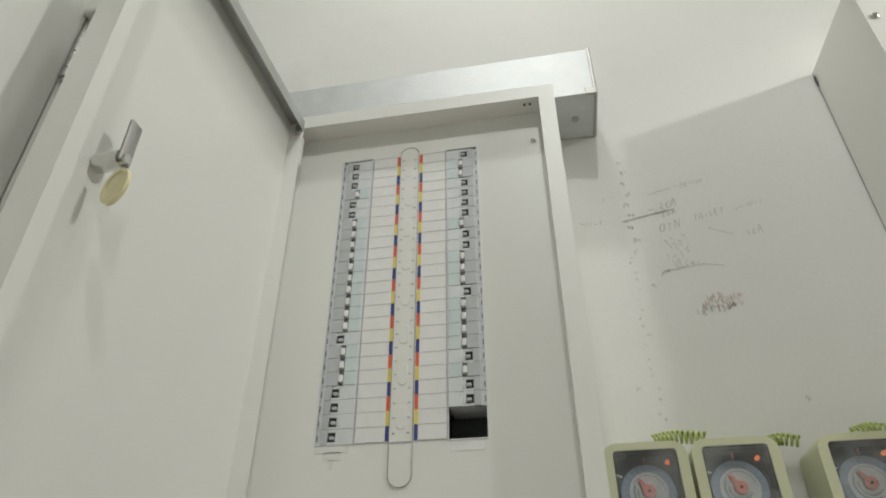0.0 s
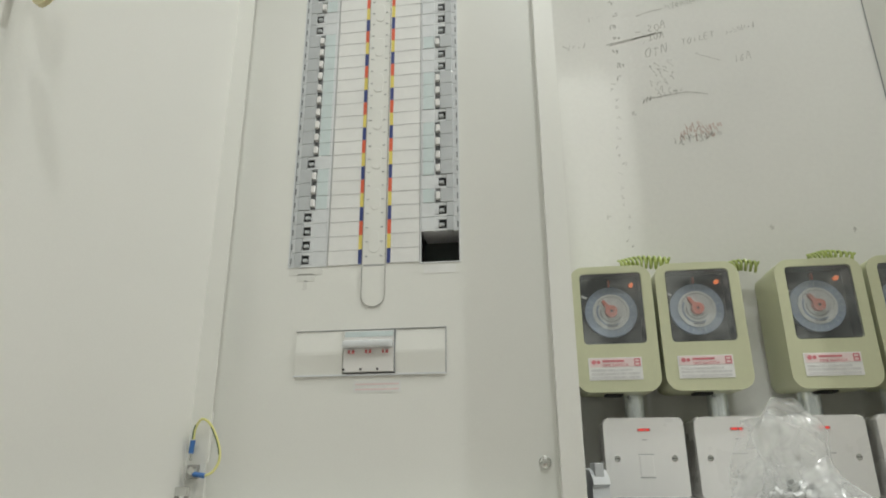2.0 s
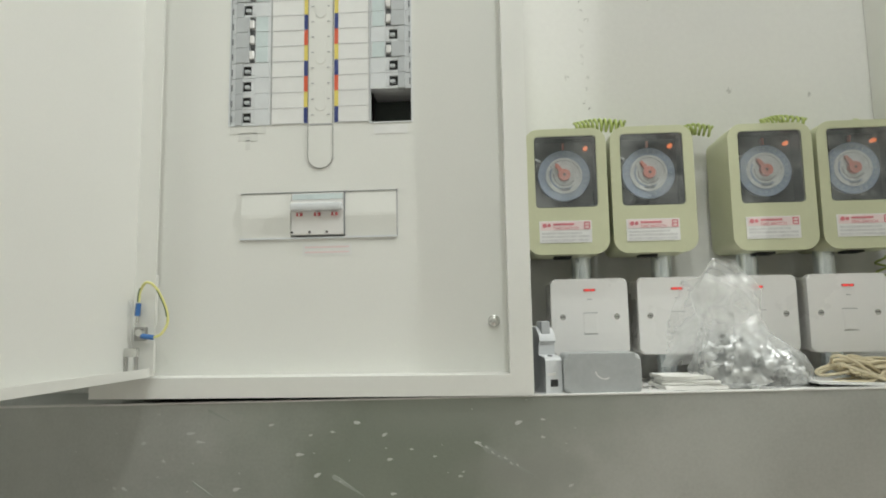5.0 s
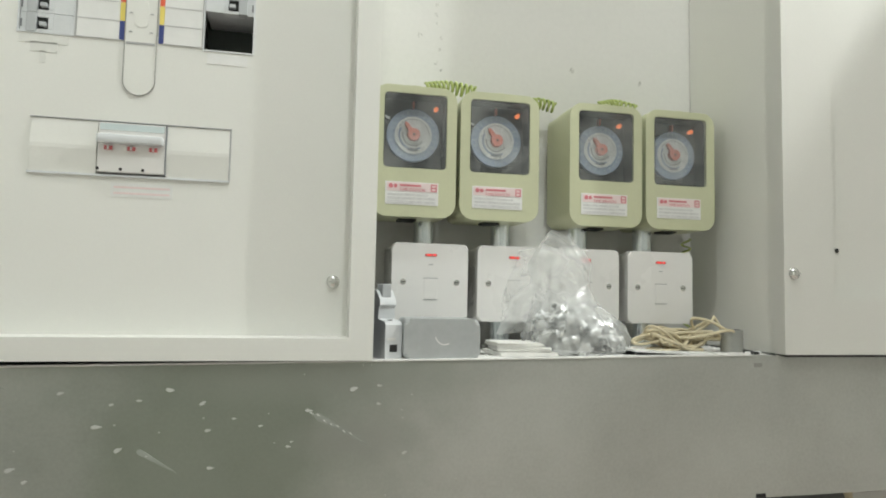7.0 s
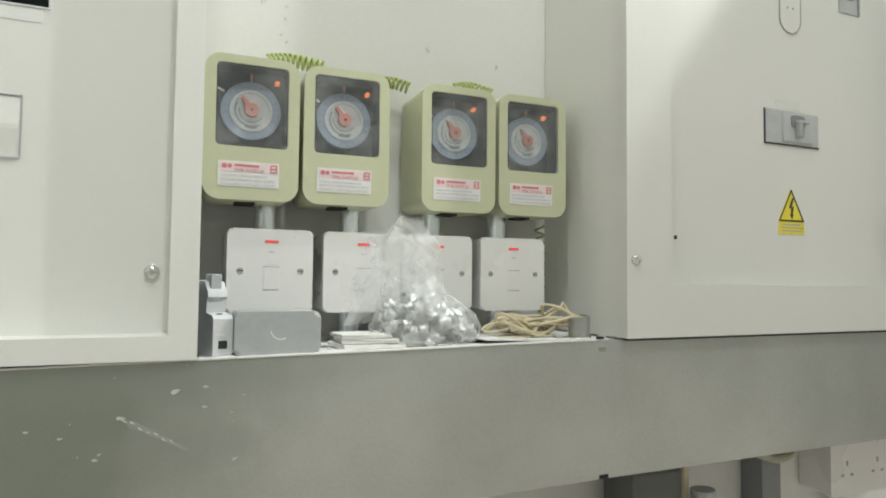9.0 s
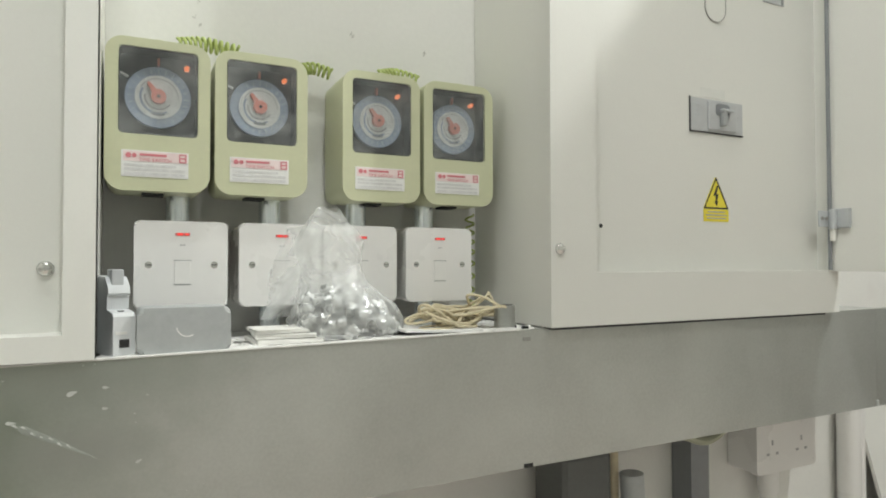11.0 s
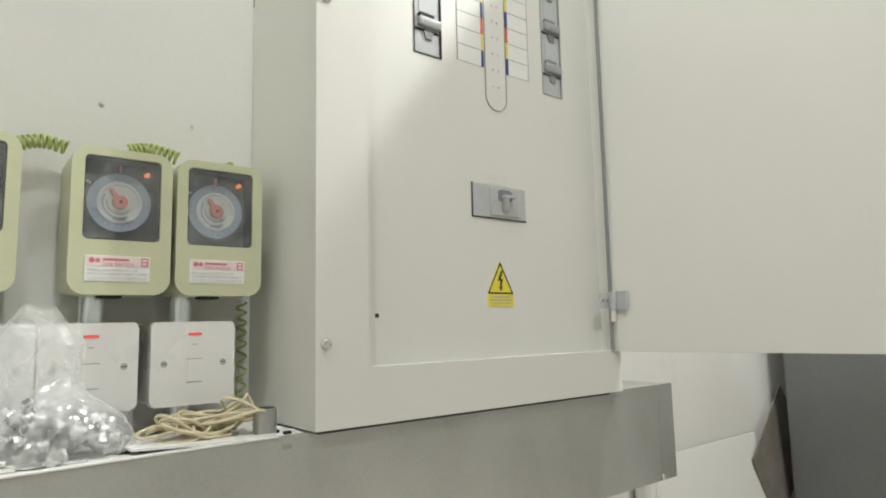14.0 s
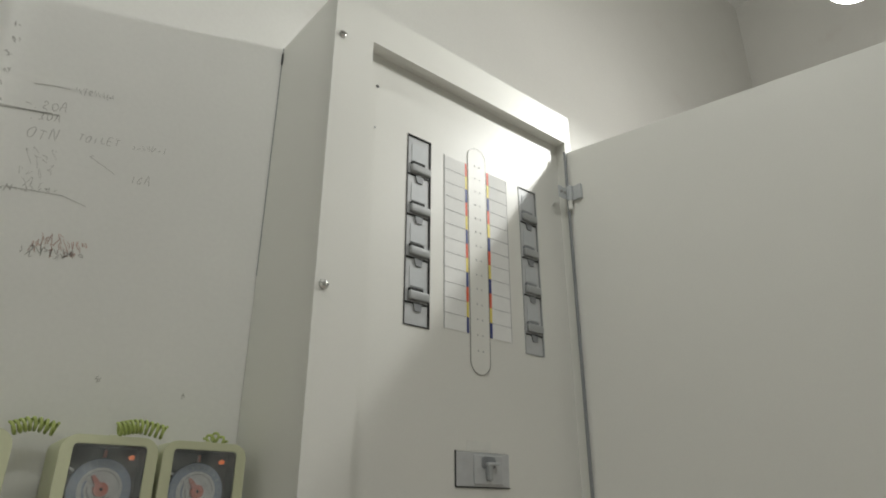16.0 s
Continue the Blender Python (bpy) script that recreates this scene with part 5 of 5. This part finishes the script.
for layer, (count, a, b) in enumerate(((52, 0.051, 0.036), (50, 0.051, 0.037), (44, 0.047, 0.034), (34, 0.041, 0.029), (24, 0.033, 0.023), (12, 0.022, 0.015))):
    for k in range(count):
        q, rr = rb2.uniform(0, 6.283), math.sqrt(rb2.random())
        o = piece("conduit_bush", bush_me, bag, (a * rr * math.cos(q) + 0.004 - 0.0032 * layer, b * rr * math.sin(q), 0.007 + 0.0075 * layer + rb2.uniform(-0.001, 0.002)))
        o.rotation_euler = (rb2.uniform(0, 6.28), rb2.uniform(0, 6.28), rb2.uniform(0, 6.28))

# ---- pencil notes on the wall ----
WY = WALL - 0.0004


def stroke(bm, pts, w):
    """A flat pencil line on the wall."""
    v = [Vector((x, 0, z)) for x, z in pts]
    rows = []
    for i, p in enumerate(v):
        d = (v[min(i + 1, len(v) - 1)] - v[max(i - 1, 0)]).normalized()
        n = Vector((-d.z, 0, d.x)) * (w / 2)
        rows.append([bm.verts.new((q.x, WY, q.z)) for q in (p + n, p - n)])
    for a, b in zip(rows, rows[1:]):
        bm.faces.new((a[0], a[1], b[1], b[0]))


def scrawl(bm, x, z, length, h, tilt, seed, w=0.0008):
    """A run of unreadable hand strokes."""
    r = random.Random(seed)
    n = max(3, int(length / (h * 0.55)))
    for k in range(n):
        cx, cz = x + length * k / n, z + tilt * length * k / n
        pts = [(cx + r.uniform(0, h * 0.5), cz + r.uniform(-0.5, 0.5) * h) for _ in range(r.choice((3, 3, 4)))]
        stroke(bm, [(p.x, p.z) for p in smooth_path([(a, 0, b) for a, b in pts], 4)], w * r.uniform(0.5, 1.1))


jots = B()
for x, z, ln, h, ti, sd in ((0.140, 1.427, 0.038, 0.007, 0.22, 2), (0.211, 1.376, 0.044, 0.011, 0.20, 3), (0.096, 1.278, 0.048, 0.008, 0.18, 5), (0.135, 1.432, 0.045, 0.006, 0.12, 4), (0.085, 1.275, 0.012, 0.012, 0.1, 6), (-0.018, 1.373, 0.035, 0.012, 0.1, 7), (0.022, 1.420, 0.016, 0.010, 0.1, 8)):
    scrawl(jots, x, z, ln, h, ti, sd)
stroke(jots, [(0.045, 1.372), (0.070, 1.377), (0.098, 1.381), (0.126, 1.386)], 0.0016)
stroke(jots, [(0.048, 1.370), (0.080, 1.377), (0.118, 1.386)], 0.0012)
stroke(jots, [(0.090, 1.276), (0.120, 1.280), (0.150, 1.283), (0.176, 1.277)], 0.0009)
stroke(jots, [(0.092, 1.418), (0.108, 1.423), (0.130, 1.427)], 0.0010)
stroke(jots, [(0.168, 1.344), (0.182, 1.338), (0.200, 1.330)], 0.0008)
stroke(jots, [(0.168, 1.344), (0.172, 1.347)], 0.0008)
for k in range(9):
    scrawl(jots, 0.052 + 0.004 * (k % 2), 1.49 - 0.022 * k, 0.008, 0.010, 0, 20 + k, 0.0011)
for k in range(4):
    scrawl(jots, 0.100 + 0.003 * (k % 2), 1.328 - 0.013 * k, 0.036, 0.016, 0.1, 40 + k, 0.0007)
for k in range(20):
    z = 1.31 - 0.0150 * k + rnd.uniform(-0.004, 0.004)
    scrawl(jots, 0.046 + rnd.uniform(-0.004, 0.004), z, 0.004, 0.006, 0, 60 + k, 0.0005)
for x, z in ((0.225, 1.074), (0.323, 1.066), (0.020, 1.10), (0.068, 1.255)):
    scrawl(jots, x, z, 0.006, 0.009, 0.2, int(x * 1000), 0.0007)
part("pencil_notes", jots, M_PENCIL, wall_north, "faint pencil handwriting", smooth=False)
sc = B()
for k in range(5):
    scrawl(sc, 0.126 + 0.003 * k, 1.210 + 0.004 * k, 0.052, 0.014, 0.06, 90 + k, 0.0009)
part("scribble", sc, M_BROWN, wall_north, "reddish brown scribbled-out word", smooth=False)
sc = B()
for k in range(2):
    scrawl(sc, 0.120 + 0.01 * k, 1.207, 0.058, 0.014, 0.12, 130 + k, 0.0011)
part("scribble", sc, M_PENCIL, wall_north, "dark scribbled-out word", smooth=False)
STROKES = {"O": "02 13 34 43 41 30 10 02", "T": "04 44,24 20", "N": "00 04 40 44", "A": "00 14 24 40,12 32", "2": "03 14 33 01 40", "0": "03 24 42 30 10 03", "3": "04 34 22 41 10", "1": "24 20",
           "6": "34 12 10 30 31 12", "I": "23 20", "L": "14 10 40", "E": "44 04 00 40,02 32", ".": "10 20", "-": "02 42"}


def handwriting(bm, text, x, z, size, tilt, seed):
    """Letters drawn by hand with a pencil: uneven strokes on a five by five grid."""
    r = random.Random(seed)
    for k, ch in enumerate(text):
        w, h = size * 0.55 * r.uniform(0.85, 1.15), size * r.uniform(0.85, 1.15)
        cx = x + size * 0.82 * k
        cz = z + tilt * size * 0.82 * k + r.uniform(-0.08, 0.08) * size
        for run in STROKES[ch].split(","):
            pts = [(cx + w * (int(p[0]) / 4 + r.uniform(-0.06, 0.06)) + 0.12 * h * int(p[1]) / 4, cz + h * (int(p[1]) / 4 + r.uniform(-0.05, 0.05))) for p in run.split()]
            stroke(bm, [(p.x, p.z) for p in smooth_path([(a, 0, b) for a, b in pts], 3)], 0.0009)


for k, (txt, x, z, size) in enumerate((("-.20A", 0.088, 1.384, 0.0110), (".30A", 0.096, 1.371, 0.0105), ("OTN", 0.098, 1.345, 0.0140), ("TOILET", 0.151, 1.361, 0.0098), ("16A", 0.218, 1.325, 0.0105))):
    note = B()
    handwriting(note, txt, x, z, size, 0.22, 70 + k)
    part("handwriting", note, M_PENCIL, wall_north, "pencilled note", smooth=False)

# ---- below and beside the boards ----
sock = thing("twin_socket", "white twin socket outlet on a surface box", "socket", (0.955, WALL, 0.495))
part("back_box", prism(B(), rounded(0.142, 0.082, 0.004), -0.048, -0.0015), M_PLATE, sock)
part("plate", prism(B(), rounded(0.146, 0.086, 0.005), -0.058, -0.047, 0, 0, 0.002), M_PLATE, sock)
for x in (-0.036, 0.036):
    for dx, dz, w, h in ((0, 0.006, 0.004, 0.008), (-0.011, -0.012, 0.006, 0.004), (0.011, -0.012, 0.006, 0.004)):
        part("pin_hole", box(B(), x + dx - w / 2, x + dx + w / 2, -0.0585, -0.057, dz - h / 2, dz + h / 2), M_GREYINK, sock)
pipe = thing("socket_conduit", "cream conduit with a coupling under the socket", "conduit", (0.950, WALL - 0.026, 0.273))
part("pipe", rod(B(), (0, 0, 0), (0, 0, 0.179), 0.0135, seg=20), M_PLATE, pipe)
part("coupling", rod(B(), (0, 0, 0.137), (0, 0, 0.179), 0.0165, seg=20), M_PLATE, pipe)
for x, r, m, nm in ((1.178, 0.020, M_PLATE, "cream painted vertical conduit"), (1.216, 0.013, M_PLATE, "slim cream painted vertical conduit")):
    q = thing("riser_conduit", nm, "conduit", (x, WALL - r - 0.002, 0.273))
    part("pipe", rod(B(), (0, 0, 0), (0, 0, TRUNK_BOTTOM - 0.273 - (0 if x < 1.064 else 0.03)), r, seg=20), m, q)
sheet = single("white_sheet", prism(B(), [(1.250, 0), (1.640, 0), (1.640, 0.284), (1.205, 0.284)], -0.003, 0.003), M_ENAMEL_L, "white board leaning against the wall", "board", smooth=False)
sheet.matrix_world = Matrix.Translation((0, 0.020, 0.2738)) @ Matrix.Rotation(radians(-9.0), 4, "X")
chan = thing("steel_channel", "grey steel channel lying on the ledge", "steel channel", (1.605, 0.030, 0.274), 0)
bm = box(B(), -0.075, 0.16, -0.030, 0.030, 0, 0.003)
box(bm, -0.075, 0.16, 0.027, 0.030, 0.003, 0.050)
part("angle", bm, M_GALV, chan)
part("front_lip", box(B(), -0.075, 0.16, -0.033, -0.030, 0, 0.022), M_GALV, chan)
plate = single("rusty_plate", prism(B(), [(0, 0), (0.24, 0.155), (0.138, 0.318), (-0.062, 0.163)], -0.002, 0.002), M_RUST, "rusty square steel plate stood on its corner", "steel plate")
plate.matrix_world = Matrix.Translation((1.655, 0.030, 0.338)) @ Matrix.Rotation(radians(-6), 4, "X")
cab = thing("dark_cabinet", "dark grey steel cabinet on a recessed pale plinth", "cabinet", (1.705, -0.30, 0))
part("plinth", box(B(), 0.10, 0.45, -0.38, 0.28, 0, 0.30), M_CONC, cab)
part("body", box(B(), 0, 0.50, -0.45, 0.312, 0.30, 1.05, 0.006), M_SLATE, cab)
# cables, a bracket and a broom under the trunking
br = thing("wall_strut", "dark grey painted strut with a bolt under the trunking", "strut", (0.776, WALL, 0.273))
part("strut", box(B(), -0.019, 0.019, -0.040, -0.0015, 0, TRUNK_BOTTOM - 0.274), M_MCCB, br)
part("bolt", rod(B(), (0.004, -0.050, 0.132), (0.004, -0.044, 0.132), 0.008, seg=6), M_CHROME, br)
bm = B()
for k in range(5):
    tube(bm, smooth_path([(0.66 + 0.010 * k, -0.02 + 0.014 * k, TRUNK_BOTTOM + 0.01), (0.70, -0.02 + 0.014 * k, 0.543), (0.745 + 0.006 * k, -0.02 + 0.014 * k, 0.540), (0.80, -0.02 + 0.014 * k, TRUNK_BOTTOM + 0.012)], 8), 0.006)
single("sagging_cables", bm, M_CABLE, "dusty greenish cables sagging below the trunking", "cables")
bro = thing("hand_brush", "dark brush head with a grey grip and cream stick", "brush", (0.565, 0.0, 0.273), 0)
part("bristles", box(B(), -0.085, 0.0, -0.01, 0.055, 0.0, 0.272, 0.01), M_SLATE, bro)
part("stick", rod(B(), (0.018, 0.01, 0), (0.026, 0.02, 0.272), 0.007, seg=14), M_CORD, bro, "cream stick")
part("grip", rod(B(), (0.046, -0.01, 0), (0.036, -0.005, 0.232), 0.019, 0.016, seg=18), M_GREYBOX, bro, "grey plastic grip")

# cupboard door and frame beside the white board
fr = thing("cupboard_door", "white painted cupboard door hung on a steel butt hinge", "door", (-0.522, -0.422, 0))
part("leaf", box(B(), -0.036, 0, -0.72, -0.002, 0.10, 1.385, 0.002), M_ENAMEL_L, fr)
part("jamb", box(B(), -0.05, 0.001, 0.0, 0.075, 0, 1.50, 0.003), M_ENAMEL_L, fr)
part("stop_block", box(B(), -0.002, 0.030, -0.010, 0.046, 1.352, 1.47, 0.004), M_ENAMEL_L, fr, "white painted wooden block")
for k in range(5):
    part("hinge_knuckle", rod(B(), (0.005, -0.001, 1.262 + 0.012 * k), (0.005, -0.001, 1.2732 + 0.012 * k), 0.0050, seg=14), M_STEEL, fr, "tarnished steel hinge knuckle")
part("hinge_tip", rod(B(), (0.005, -0.001, 1.258), (0.005, -0.001, 1.262), 0.0032, seg=12), M_STEEL, fr)
